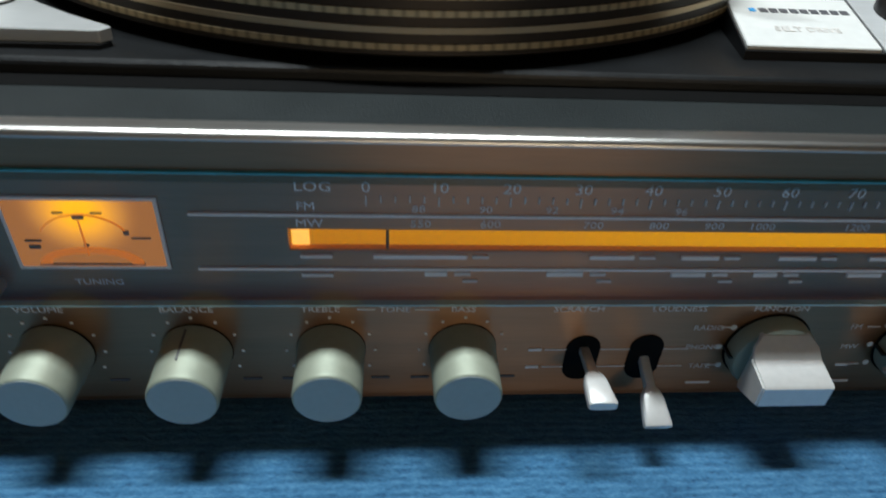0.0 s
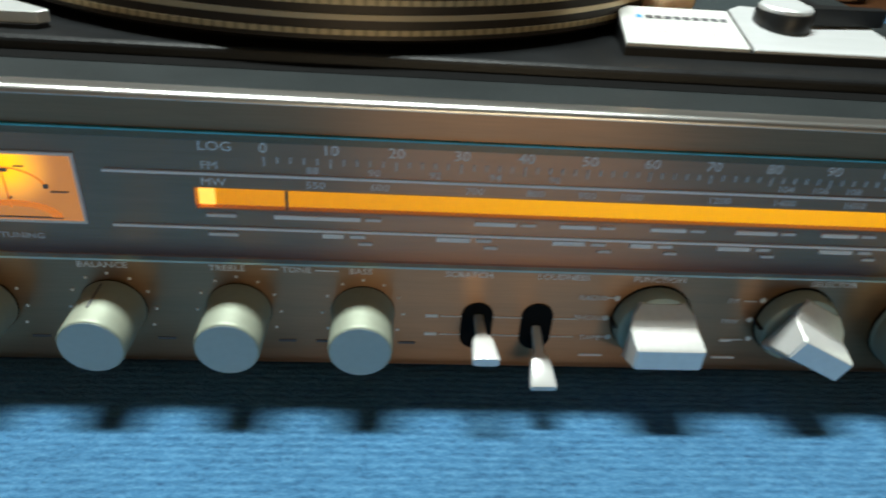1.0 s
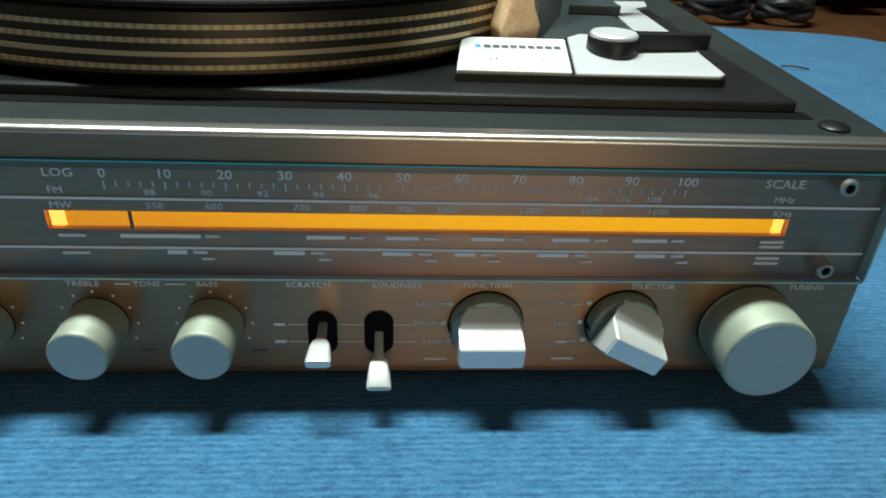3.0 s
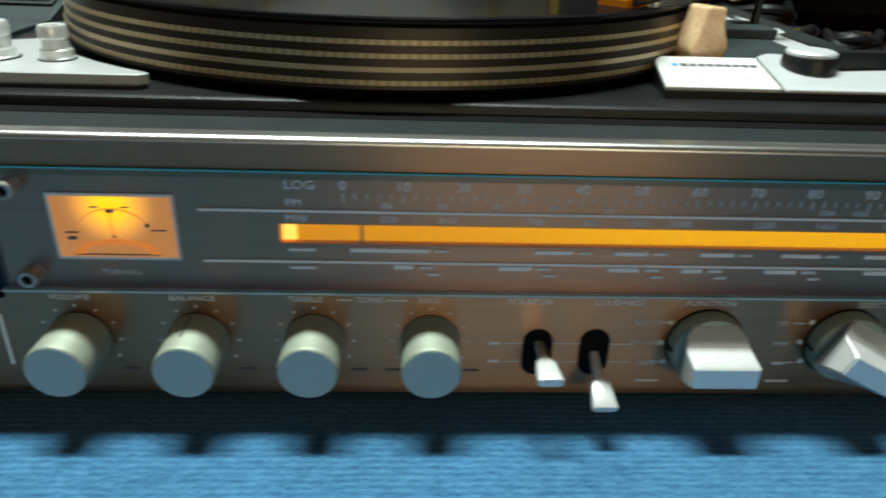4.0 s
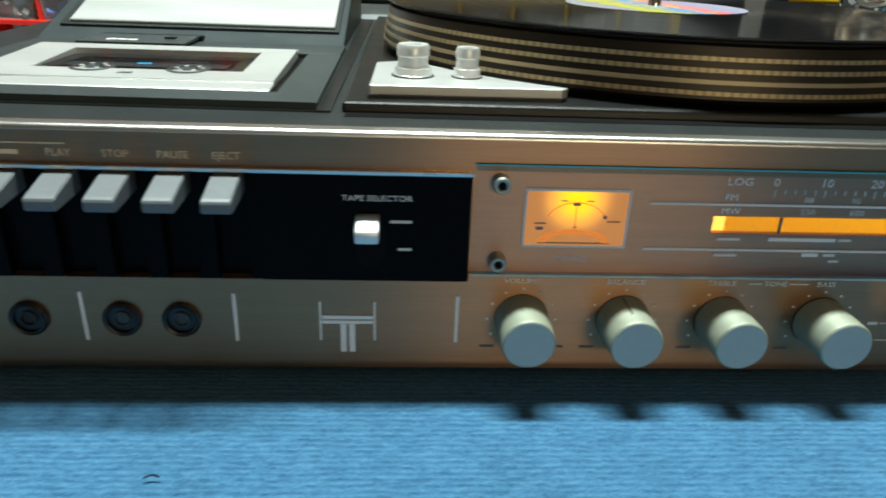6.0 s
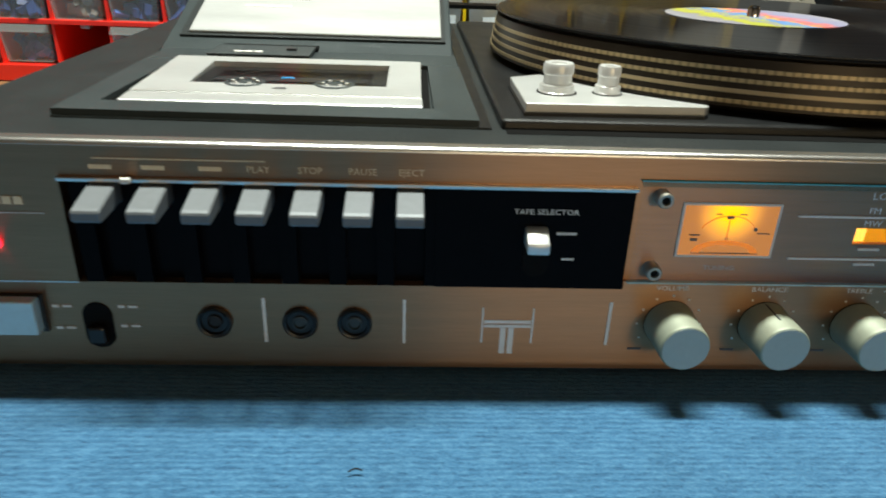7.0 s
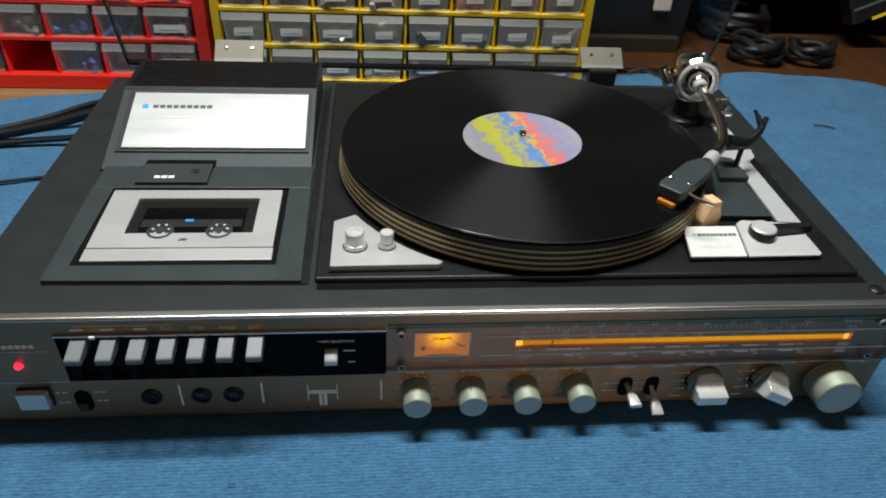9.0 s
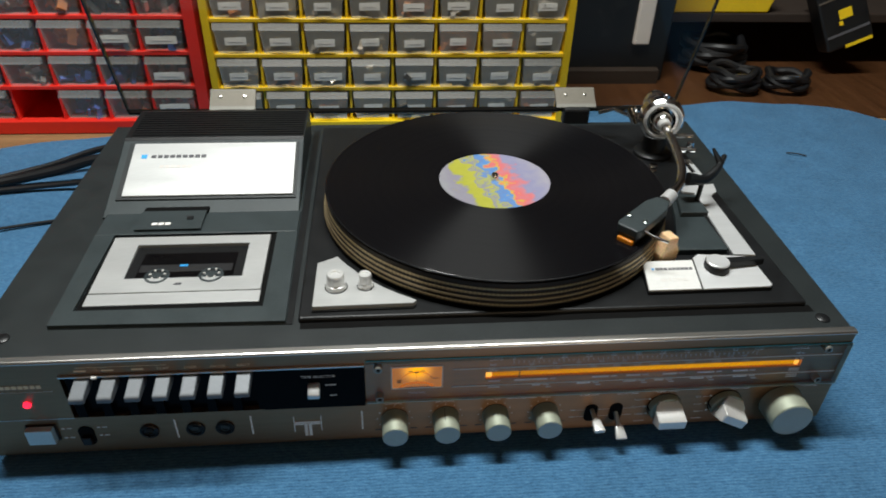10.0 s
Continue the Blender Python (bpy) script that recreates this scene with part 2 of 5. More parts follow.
def cloth_material():
    """Napped blue fabric: short uneven ribs across the bench, deep and painted darker for shade between them, under a
    soft pile.
    """
    m = bpy.data.materials.new("blue_ribbed_fleece")
    m.use_nodes = True
    nt = m.node_tree
    n, l = nt.nodes, nt.links
    b = n["Principled BSDF"]
    b.inputs["Roughness"].default_value = 0.95
    b.inputs["Specular IOR Level"].default_value = 0.15
    b.inputs["Sheen Weight"].default_value = 0.15
    b.inputs["Sheen Roughness"].default_value = 0.5
    tc = n.new("ShaderNodeTexCoord")

    def cloud(stretch, scale, detail):
        mp = n.new("ShaderNodeMapping")
        mp.inputs["Scale"].default_value = stretch
        l.new(tc.outputs["Object"], mp.inputs["Vector"])
        t = n.new("ShaderNodeTexNoise")
        t.inputs["Scale"].default_value, t.inputs["Detail"].default_value = scale, detail
        t.inputs["Roughness"].default_value = 0.6
        l.new(mp.outputs[0], t.inputs["Vector"])
        return t.outputs["Fac"]

    def mix(op, x, y, z=None):
        k = n.new("ShaderNodeMath")
        k.operation = op
        for i, v in enumerate((x, y, z)):
            if v is None:
                continue
            if isinstance(v, float):
                k.inputs[i].default_value = v
            else:
                l.new(v, k.inputs[i])
        return k.outputs[0]

    wave = n.new("ShaderNodeTexWave")
    wave.wave_type, wave.bands_direction = "BANDS", "Y"
    wave.inputs["Scale"].default_value = 118.0
    wave.inputs["Distortion"].default_value = 2.6
    wave.inputs["Detail"].default_value = 2.0
    wave.inputs["Detail Scale"].default_value = 0.55
    l.new(tc.outputs["Object"], wave.inputs["Vector"])
    streaks = cloud((0.55, 1.25, 1), 430.0, 5)
    pile = cloud((0.8, 1, 1), 1000.0, 4)
    patches = cloud((1, 1, 1), 22.0, 3)
    h = mix("MULTIPLY_ADD", wave.outputs["Fac"], 0.14, mix("MULTIPLY_ADD", streaks, 0.85, mix("MULTIPLY", pile, 0.6)))
    r = n.new("ShaderNodeMapRange")
    r.inputs["From Min"].default_value, r.inputs["From Max"].default_value = 0.48, 1.12
    l.new(h, r.inputs["Value"])
    ramp = n.new("ShaderNodeValToRGB")
    e = ramp.color_ramp.elements
    e[0].position, e[0].color = 0.0, (0.020, 0.072, 0.160, 1)
    e[1].position, e[1].color = 1.0, (0.105, 0.275, 0.460, 1)
    k = e.new(0.45)
    k.color = (0.052, 0.165, 0.310, 1)
    l.new(r.outputs[0], ramp.inputs[0])
    tone = n.new("ShaderNodeVectorMath")
    tone.operation = "SCALE"
    l.new(ramp.outputs[0], tone.inputs[0])
    l.new(mix("MULTIPLY_ADD", patches, 0.5, 0.75), tone.inputs["Scale"])
    l.new(tone.outputs[0], b.inputs["Base Color"])
    c = n.new("ShaderNodeBump")
    c.inputs["Strength"].default_value, c.inputs["Distance"].default_value = 0.8, 0.0012
    l.new(h, c.inputs["Height"])
    l.new(c.outputs[0], b.inputs["Normal"])
    return m


M["cloth"] = cloth_material()


def record_material():
    """Grooved vinyl: rings of fine relief round the object's axis and a gloss drawn out across them."""
    m = bpy.data.materials.new("grooved_black_vinyl")
    m.use_nodes = True
    nt = m.node_tree
    n, l = nt.nodes, nt.links
    b = n["Principled BSDF"]
    b.inputs["Base Color"].default_value = (0.004, 0.004, 0.005, 1)
    b.inputs["Roughness"].default_value = 0.30
    b.inputs["Specular IOR Level"].default_value = 0.15
    b.inputs["Anisotropic"].default_value = 0.96
    b.inputs["Coat Weight"].default_value, b.inputs["Coat Roughness"].default_value = 0.25, 0.10
    b.inputs["Anisotropic Rotation"].default_value = 0.25
    tg = n.new("ShaderNodeTangent")
    tg.direction_type, tg.axis = "RADIAL", "Z"
    l.new(tg.outputs[0], b.inputs["Tangent"])
    tc = n.new("ShaderNodeTexCoord")
    ln = n.new("ShaderNodeVectorMath")
    ln.operation = "LENGTH"
    l.new(tc.outputs["Object"], ln.inputs[0])
    nz = n.new("ShaderNodeTexNoise")
    nz.noise_dimensions = "1D"
    nz.inputs["Scale"].default_value, nz.inputs["Detail"].default_value = 260, 3
    l.new(ln.outputs["Value"], nz.inputs["W"])
    r = n.new("ShaderNodeMapRange")
    r.inputs["To Min"].default_value, r.inputs["To Max"].default_value = 0.38, 0.50
    l.new(nz.outputs["Fac"], r.inputs["Value"])
    l.new(r.outputs[0], b.inputs["Roughness"])
    return m


M["record"] = record_material()


def label_material():
    """The record's printed centre: patches of pink, yellow and blue."""
    m = bpy.data.materials.new("colourful_printed_label")
    m.use_nodes = True
    nt = m.node_tree
    n, l = nt.nodes, nt.links
    b = n["Principled BSDF"]
    b.inputs["Roughness"].default_value = 0.45
    tc = n.new("ShaderNodeTexCoord")
    mp = n.new("ShaderNodeMapping")
    mp.inputs["Rotation"].default_value = (0, 0, radians(78))
    l.new(tc.outputs["Object"], mp.inputs["Vector"])
    sp = n.new("ShaderNodeSeparateXYZ")
    l.new(mp.outputs[0], sp.inputs[0])
    nz = n.new("ShaderNodeTexNoise")
    nz.inputs["Scale"].default_value, nz.inputs["Detail"].default_value = 95, 2
    l.new(tc.outputs["Object"], nz.inputs["Vector"])
    sc = n.new("ShaderNodeMath")
    sc.operation = "MULTIPLY_ADD"
    sc.inputs[1].default_value, sc.inputs[2].default_value = 0.040, -0.020
    l.new(nz.outputs["Fac"], sc.inputs[0])
    ad = n.new("ShaderNodeMath")
    ad.operation = "ADD"
    l.new(sp.outputs["Y"], ad.inputs[0])
    l.new(sc.outputs[0], ad.inputs[1])
    rg = n.new("ShaderNodeMapRange")
    rg.inputs["From Min"].default_value, rg.inputs["From Max"].default_value = -0.05, 0.05
    l.new(ad.outputs[0], rg.inputs["Value"])
    cr = n.new("ShaderNodeValToRGB")
    e = cr.color_ramp.elements
    e[0].position, e[0].color = 0.0, (0.30, 0.30, 0.32, 1)
    e[1].position, e[1].color = 1.0, (0.36, 0.34, 0.40, 1)
    for pos, col in ((0.16, (0.27, 0.25, 0.31)), (0.22, (0.40, 0.40, 0.05)), (0.33, (0.44, 0.43, 0.06)), (0.37, (0.24, 0.24, 0.34)), (0.41, (0.42, 0.42, 0.07)), (0.45, (0.14, 0.24, 0.48)),
                     (0.54, (0.10, 0.27, 0.58)), (0.57, (0.62, 0.42, 0.05)), (0.60, (0.70, 0.16, 0.16)), (0.70, (0.55, 0.22, 0.26)), (0.75, (0.27, 0.27, 0.42))):
        k = e.new(pos)
        k.color = (*col, 1)
    l.new(rg.outputs[0], cr.inputs[0])
    l.new(cr.outputs[0], b.inputs["Base Color"])
    return m


M["label"] = label_material()


def glow_material(name, hot, warm, centre, reach, strength, low=0.45):
    """A lit dial window: brightest round its small bulb."""
    m = bpy.data.materials.new(name)
    m.use_nodes = True
    nt = m.node_tree
    n, l = nt.nodes, nt.links
    n.remove(n["Principled BSDF"])
    tc = n.new("ShaderNodeTexCoord")
    d = n.new("ShaderNodeVectorMath")
    d.operation = "DISTANCE"
    d.inputs[1].default_value = centre
    l.new(tc.outputs["Object"], d.inputs[0])
    r = n.new("ShaderNodeMapRange")
    r.interpolation_type = "SMOOTHSTEP"
    r.inputs["From Min"].default_value, r.inputs["From Max"].default_value = reach * 0.12, reach
    l.new(d.outputs["Value"], r.inputs["Value"])
    mix = n.new("ShaderNodeMix")
    mix.data_type = "RGBA"
    mix.inputs["A"].default_value, mix.inputs["B"].default_value = (*hot, 1), (*warm, 1)
    l.new(r.outputs[0], mix.inputs["Factor"])
    st = n.new("ShaderNodeMapRange")
    st.inputs["To Min"].default_value, st.inputs["To Max"].default_value = strength, strength * low
    l.new(r.outputs[0], st.inputs["Value"])
    em = n.new("ShaderNodeEmission")
    l.new(mix.outputs["Result"], em.inputs[0])
    l.new(st.outputs[0], em.inputs[1])
    l.new(em.outputs[0], n["Material Output"].inputs["Surface"])
    return m


M["meter"] = glow_material("lit_meter_face", (1.0, 0.42, 0.004), (0.95, 0.36, 0.10), (0.0165, 0, 0.0735), 0.0150, 1.15, 0.27)
M["dial"] = glow_material("lit_dial_strip", (1.0, 0.43, 0.001), (1.0, 0.35, 0.001), (0.23, 0, 0.062), 0.17, 0.56, 0.78)
M["dial_lamp"] = material("dial_end_bulb", (1.0, 0.6, 0.15), 0.4, emit=0.9, emit_colour=(1.0, 0.48, 0.06))

# ---- mesh helpers ----


def finish(bm, smooth=False):
    bmesh.ops.recalc_face_normals(bm, faces=bm.faces)
    for f in bm.faces:
        f.smooth = smooth
    return bm


def part(name, bm, mat, parent=None, label="", smooth=False):
    me = bpy.data.meshes.new(name)
    finish(bm, smooth)
    bm.to_mesh(me)
    bm.free()
    me.materials.append(M[mat] if isinstance(mat, str) else mat)
    if smooth:
        me.set_sharp_from_angle(angle=radians(35))
    ob = new(name, me)
    if parent is not None:
        ob.parent = parent
        ob.matrix_parent_inverse = Matrix.Translation(-Vector(parent.location)) if parent.parent is None else Matrix()
    if label:
        ob["label"] = label
    return ob


def thing(name, label, category, group="", kind="", at=(0, 0, 0)):
    ob = new(name)
    ob.empty_display_size = 0.02
    ob.location = at
    return tagged(ob, label, category, group, kind)


def add_box(bm, x0, x1, y0, y1, z0, z1, bevel=0.0, seg=2):
    r = bmesh.ops.create_cube(bm, size=1, matrix=Matrix.Translation(((x0 + x1) / 2, (y0 + y1) / 2, (z0 + z1) / 2)) @ Matrix.Diagonal((x1 - x0, y1 - y0, z1 - z0, 1)))
    if bevel:
        es = {e for v in r["verts"] for e in v.link_edges}
        bmesh.ops.bevel(bm, geom=list(es), offset=bevel, segments=seg, profile=0.5, affect="EDGES")
    return bm


def box(x0, x1, y0, y1, z0, z1, bevel=0.0, seg=2):
    return add_box(bmesh.new(), x0, x1, y0, y1, z0, z1, bevel, seg)


def add_prism(bm, pts, a0, a1, axis="x"):
    """A closed outline drawn out along an axis: (y, z) along x, (x, z) along y, (x, y) along z."""
    def at(p, a):
        return {"x": (a, p[0], p[1]), "y": (p[0], a, p[1]), "z": (p[0], p[1], a)}[axis]
    lo = [bm.verts.new(at(p, a0)) for p in pts]
    hi = [bm.verts.new(at(p, a1)) for p in pts]
    n = len(pts)
    bm.faces.new(lo)
    bm.faces.new(hi)
    for i in range(n):
        bm.faces.new((lo[i], lo[(i + 1) % n], hi[(i + 1) % n], hi[i]))
    return bm


def prism(pts, a0, a1, axis="x", bevel=0.0, seg=2):
    bm = add_prism(bmesh.new(), pts, a0, a1, axis)
    if bevel:
        bmesh.ops.recalc_face_normals(bm, faces=bm.faces)
        bmesh.ops.bevel(bm, geom=list(bm.edges), offset=bevel, segments=seg, profile=0.5, affect="EDGES")
    return bm


def add_lathe(bm, profile, m=None, steps=48):
    """Rings of (radius, height) turned round z, closed at both ends."""
    m = m or Matrix()
    rings = []
    for r, h in profile:
        if r < 1e-6:
            rings.append([bm.verts.new(m @ Vector((0, 0, h)))])
        else:
            rings.append([bm.verts.new(m @ Vector((r * math.cos(2 * math.pi * i / steps), r * math.sin(2 * math.pi * i / steps), h))) for i in range(steps)])
    for a, b in zip(rings, rings[1:]):
        for i in range(steps):
            j = (i + 1) % steps
            if len(a) == 1 and len(b) == 1:
                continue
            if len(a) == 1:
                bm.faces.new((a[0], b[i], b[j]))
            elif len(b) == 1:
                bm.faces.new((a[i], a[j], b[0]))
            else:
                bm.faces.new((a[i], a[j], b[j], b[i]))
    return bm


def lathe(profile, m=None, steps=48):
    return add_lathe(bmesh.new(), profile, m, steps)


def add_tube(bm, pts, r, steps=10, taper=None):
    pts = [Vector(p) for p in pts]
    rings = []
    for i, p in enumerate(pts):
        d = (pts[min(i + 1, len(pts) - 1)] - pts[max(i - 1, 0)]).normalized()
        u = d.orthogonal().normalized() if i == 0 else (u - u.dot(d) * d).normalized()
        v = d.cross(u)
        k = r if taper is None else r + (taper - r) * i / (len(pts) - 1)
        rings.append([bm.verts.new(p + k * (math.cos(2 * math.pi * j / steps) * u + math.sin(2 * math.pi * j / steps) * v)) for j in range(steps)])
    for a, b in zip(rings, rings[1:]):
        for j in range(steps):
            bm.faces.new((a[j], a[(j + 1) % steps], b[(j + 1) % steps], b[j]))
    bm.faces.new(rings[0])
    bm.faces.new(rings[-1])
    return bm


def curve_points(pts, n=10):
    """A smooth line through the given points."""
    out = []
    P = [Vector(p) for p in pts]
    P = [2 * P[0] - P[1]] + P + [2 * P[-1] - P[-2]]
    for i in range(1, len(P) - 2):
        for k in range(n):
            t = k / n
            a, b, c, d = P[i - 1:i + 3]
            out.append(0.5 * (2 * b + (c - a) * t + (2 * a - 5 * b + 4 * c - d) * t * t + (3 * b - a - 3 * c + d) * t ** 3))
    out.append(P[-2])
    return out


ON_FRONT = Matrix.Rotation(radians(90), 4, "X")  # the axis of a thing turned round z laid along -y


def writing(text, x, z, size, mat, parent, y=-0.0012, name="lettering", align="CENTER", stretch=1.0, flat=None):
    cu = bpy.data.curves.new("letters", "FONT")
    cu.body, cu.size, cu.align_x, cu.align_y = text, size, align, "CENTER"
    cu.extrude, cu.resolution_u = 0.00006, 2
    tmp = bpy.data.objects.new("letters", cu)
    me = bpy.data.meshes.new_from_object(tmp)
    bpy.data.objects.remove(tmp)
    m = flat if flat is not None else Matrix.Translation((x, y, z)) @ ON_FRONT
    me.transform(m @ Matrix.Diagonal((stretch, 1, 1, 1)))
    me.materials.append(M[mat])
    ob = new(name, me)
    ob.parent = parent
    return ob


# ---- the room, the bench and the cloth ----


def back_edge(x):
    """How far back the cloth reaches along the bench."""
    knots = ((-1.3, 0.42), (-0.75, 0.46), (-0.51, 0.518), (-0.38, 0.557), (-0.1, 0.60), (0.2, 0.63), (0.46, 0.645), (0.56, 0.655), (0.66, 0.648), (0.74, 0.620), (0.82, 0.55), (0.95, 0.44), (1.1, 0.30), (1.3, 0.1))
    for (a, p), (b, q) in zip(knots, knots[1:]):
        if x <= b:
            t = min(max((x - a) / (b - a), 0), 1)
            return p + (q - p) * t
    return knots[-1][1]


def cloth_sheet():
    bm = bmesh.new()
    nx, ny = 150, 90
    rows = []
    for j in range(ny + 1):
        row = []
        for i in range(nx + 1):
            x = -1.2 + 2.3 * i / nx
            top = back_edge(x) + 0.004 * math.sin(x * 37)
            y = -0.75 + (top + 0.75) * j / ny
            near = max(0.0, 1 - abs((x - 0.03) / 0.42) ** 6) * max(0.0, 1 - abs((y - 0.19) / 0.30) ** 6)
            z = -0.0008 + 0.0022 * (noise.noise((x * 3.1, y * 3.7, 0.3)) - 0.25) * (1 - near)
            row.append(bm.verts.new((x, y, z)))
        rows.append(row)
    for j in range(ny):
        for i in range(nx):
            bm.faces.new((rows[j][i], rows[j][i + 1], rows[j + 1][i + 1], rows[j + 1][i]))
    r = bmesh.ops.extrude_face_region(bm, geom=list(bm.faces))
    for v in r["geom"]:
        if isinstance(v, bmesh.types.BMVert):
            v.co.z -= 0.0025
    return bm


tagged(part("workbench", box(-1.6, 2.0, -0.8, 1.3, -0.045, -0.0065, 0.003), "wood"), "worn brown wooden workbench top", "workbench", kind="structure")
# thin sheet added to darken the bench where it lies in shade
tagged(part("bench_board", box(0.25, 1.35, 0.60, 1.28, -0.0064, -0.0042), "shaded_wood"), "dark brown sheet standing in for the shaded part of the wooden workbench", "board", kind="structure")
tagged(part("bench_cloth", cloth_sheet(), "cloth", smooth=True), "blue fleece cloth spread over the workbench", "cloth", kind="structure")
tagged(part("wall_back", box(-2.2, 2.6, 1.32, 1.42, -0.9, 2.3), "wall_dark"), "dark back wall of the workshop", "wall", kind="structure")
tagged(part("wall_front", box(-2.2, 2.6, -2.3, -2.2, -0.9, 2.3), "wall"), "plain wall behind the viewer", "wall", kind="structure")
tagged(part("wall_left", box(-2.3, -2.2, -2.3, 1.42, -0.9, 2.3), "wall"), "plain side wall", "wall", kind="structure")
tagged(part("wall_right", box(2.6, 2.7, -2.3, 1.42, -0.9, 2.3), "wall"), "plain side wall", "wall", kind="structure")
tagged(part("floor", box(-2.3, 2.7, -2.3, 1.42, -0.95, -0.9), "shelf"), "dark workshop floor", "floor", kind="structure")
tagged(part("ceiling", box(-2.3, 2.7, -2.3, 1.42, 2.3, 2.35), "ceiling"), "white ceiling", "ceiling", kind="structure")

# ---- the compact stereo ----
L0, R0, BACK = -0.2895, 0.3405, 0.372      # its left and right end and its back
stereo = thing("compact_stereo", "charcoal vintage compact stereo with turntable, tape deck and lit dial", "stereo")


def body_shell():
    bm = bmesh.new()
    pts = [(L0, 0.004), (R0, 0.004), (R0 + 0.014, BACK), (L0 - 0.004, BACK)]
    add_prism(bm, pts, 0.004, 0.0948, "z")
    return bm


part("body", body_shell(), "cover", stereo, "charcoal leatherette case")
part("base", box(L0 + 0.012, R0 - 0.012, 0.018, BACK - 0.015, -0.0004, 0.0045), "rubber", stereo)
trim_pts = [(0.0044, 0.0944), (-0.0018, 0.0944)] + [(0.0004 - 0.0022 * math.cos(radians(a)), 0.0944 + 0.0020 * math.sin(radians(a))) for a in range(9, 91, 9)] + [(0.0044, 0.0964)]
part("edge_trim", prism(trim_pts, L0 - 0.0006, R0 + 0.0006), "trim", stereo, "bright polished aluminium edge strip", smooth=True)

# front panel, left open for the key bay
foot_round = [(0.0038 - 0.0050 * math.cos(radians(a)), 0.0078 - 0.0056 * math.sin(radians(a))) for a in range(0, 91, 10)]
front = part("front_panel", prism([(0.0040, 0.0416), (-0.0012, 0.0416)] + foot_round, L0, R0), "panel", stereo, "brushed pewter front panel", smooth=True)
part("panel_top_strip", box(L0, -0.0207, -0.0012, 0.004, 0.0832, 0.0944), "panel", stereo)
part("panel_top_strip", box(-0.0207, R0, -0.0012, 0.004, 0.0864, 0.0944), "panel", stereo)
part("panel_lip", box(-0.0207, R0, -0.0012, 0.0035, 0.0416, 0.0448), "panel", stereo)
part("panel_end", box(L0, -0.2268, -0.0012, 0.004, 0.0416, 0.0832), "panel", stereo)
SX0, SX1, SZ0, SZ1 = 0.0666, 0.3088, 0.0609, 0.0681      # the slot of the lit strip
dial = bmesh.new()
for x0, x1, z0, z1 in ((-0.0207, R0, 0.0448, SZ0), (-0.0207, R0, SZ1, 0.0864), (-0.0207, SX0, SZ0, SZ1), (SX1, R0, SZ0, SZ1)):
    add_box(dial, x0, x1, 0.0010, 0.004, z0, z1)
part("dial_panel", dial, "panel", stereo)
part("panel_groove", box(L0 + 0.001, -0.2268, -0.00145, -0.0011, 0.0412, 0.0416), "trim", front)

# key bay
bay = bmesh.new()
add_box(bay, -0.2268, -0.0207, 0.0032, 0.0042, 0.0416, 0.0832)
key_bay = part("key_bay", bay, "gloss_black", stereo, "glossy black key bay")
part("bay_frame", box(-0.2268, -0.0207, -0.0030, 0.0034, 0.0816, 0.0832, 0.0004), "trim", key_bay)
part("bay_face", box(-0.0985 + 0.0045, -0.0213, -0.0016, 0.0033, 0.0416, 0.0815), "gloss_black", key_bay)
for i in range(8):
    x = -0.2115 - 0.009 + 0.018 * i
    part("divider", box(x - 0.0032, x + 0.0032, -0.0010, 0.0033, 0.0417, 0.0814), "gloss_black", key_bay)
for i in range(7):
    x = -0.2115 + 0.018 * i
    w = 0.0049
    prof = [(0.0030, 0.0812), (-0.0040, 0.0806), (-0.0172, 0.0772), (-0.0184, 0.0764), (-0.0186, 0.0730), (-0.0172, 0.0722), (0.0030, 0.0735)]
    key = part("tape_key", prism(prof, x - w, x + w, bevel=0.0005, seg=1), "key", key_bay, "brushed aluminium tape key")
    part("key_tip", box(x - w + 0.0004, x + w - 0.0004, -0.00295, 0.002, 0.0817, 0.0824), "print_gold", key)
    if i < 6:
        part("key_stripe", box(x - 0.0012, x + 0.0012 + 0.0012 * (i % 2), -0.0034, -0.0030, 0.0823, 0.0830), "print", key)
part("record_lamp", box(-0.2025 - 0.0018, -0.2025 + 0.0018, -0.0052, -0.0030, 0.0818, 0.0838, 0.0005), "white", key_bay)
slot_pts = [(-0.0560 + 0.0052 * math.cos(a) , 0.0565 + (0.0045 if math.sin(a) > 0 else -0.0045) + 0.0052 * math.sin(a)) for a in [2 * math.pi * k / 24 for k in range(24)]]
part("selector_slot", prism(slot_pts, -0.0022, -0.0014, "y"), "dark", key_bay)
tab = [(0.0, 0.0672), (-0.0040, 0.0676), (-0.0105, 0.0636), (-0.0105, 0.0594), (-0.0040, 0.0600), (0.0, 0.0605)]
part("tape_selector", prism(tab, -0.0568 - 0.0042, -0.0568 + 0.0042, bevel=0.0009), "alu_white", key_bay, "white slide switch", smooth=True)
writing("TAPE SELECTOR", -0.0535, 0.0730, 0.0029, "print", key_bay, -0.00175, stretch=1.15)
part("print_bar", box(-0.0490, -0.0415, -0.00185, -0.0015, 0.0641, 0.0651), "print_dim", key_bay)
part("print_bar", box(-0.0462, -0.0415, -0.00185, -0.0015, 0.0537, 0.0546), "print_dim", key_bay)
for k, (x, word) in enumerate(((-0.1738, ""), (-0.1571, "PLAY"), (-0.1390, "STOP"), (-0.1205, "PAUSE"), (-0.1032, "EJECT"))):
    if word:
        writing(word, x, 0.0868, 0.0036, "print_gold", front, -0.00145)
for x in (-0.2115, -0.1935, -0.1738):
    part("print_bar", box(x - 0.004, x + 0.004, -0.00145, -0.0011, 0.0860, 0.0876), "print_gold", front)
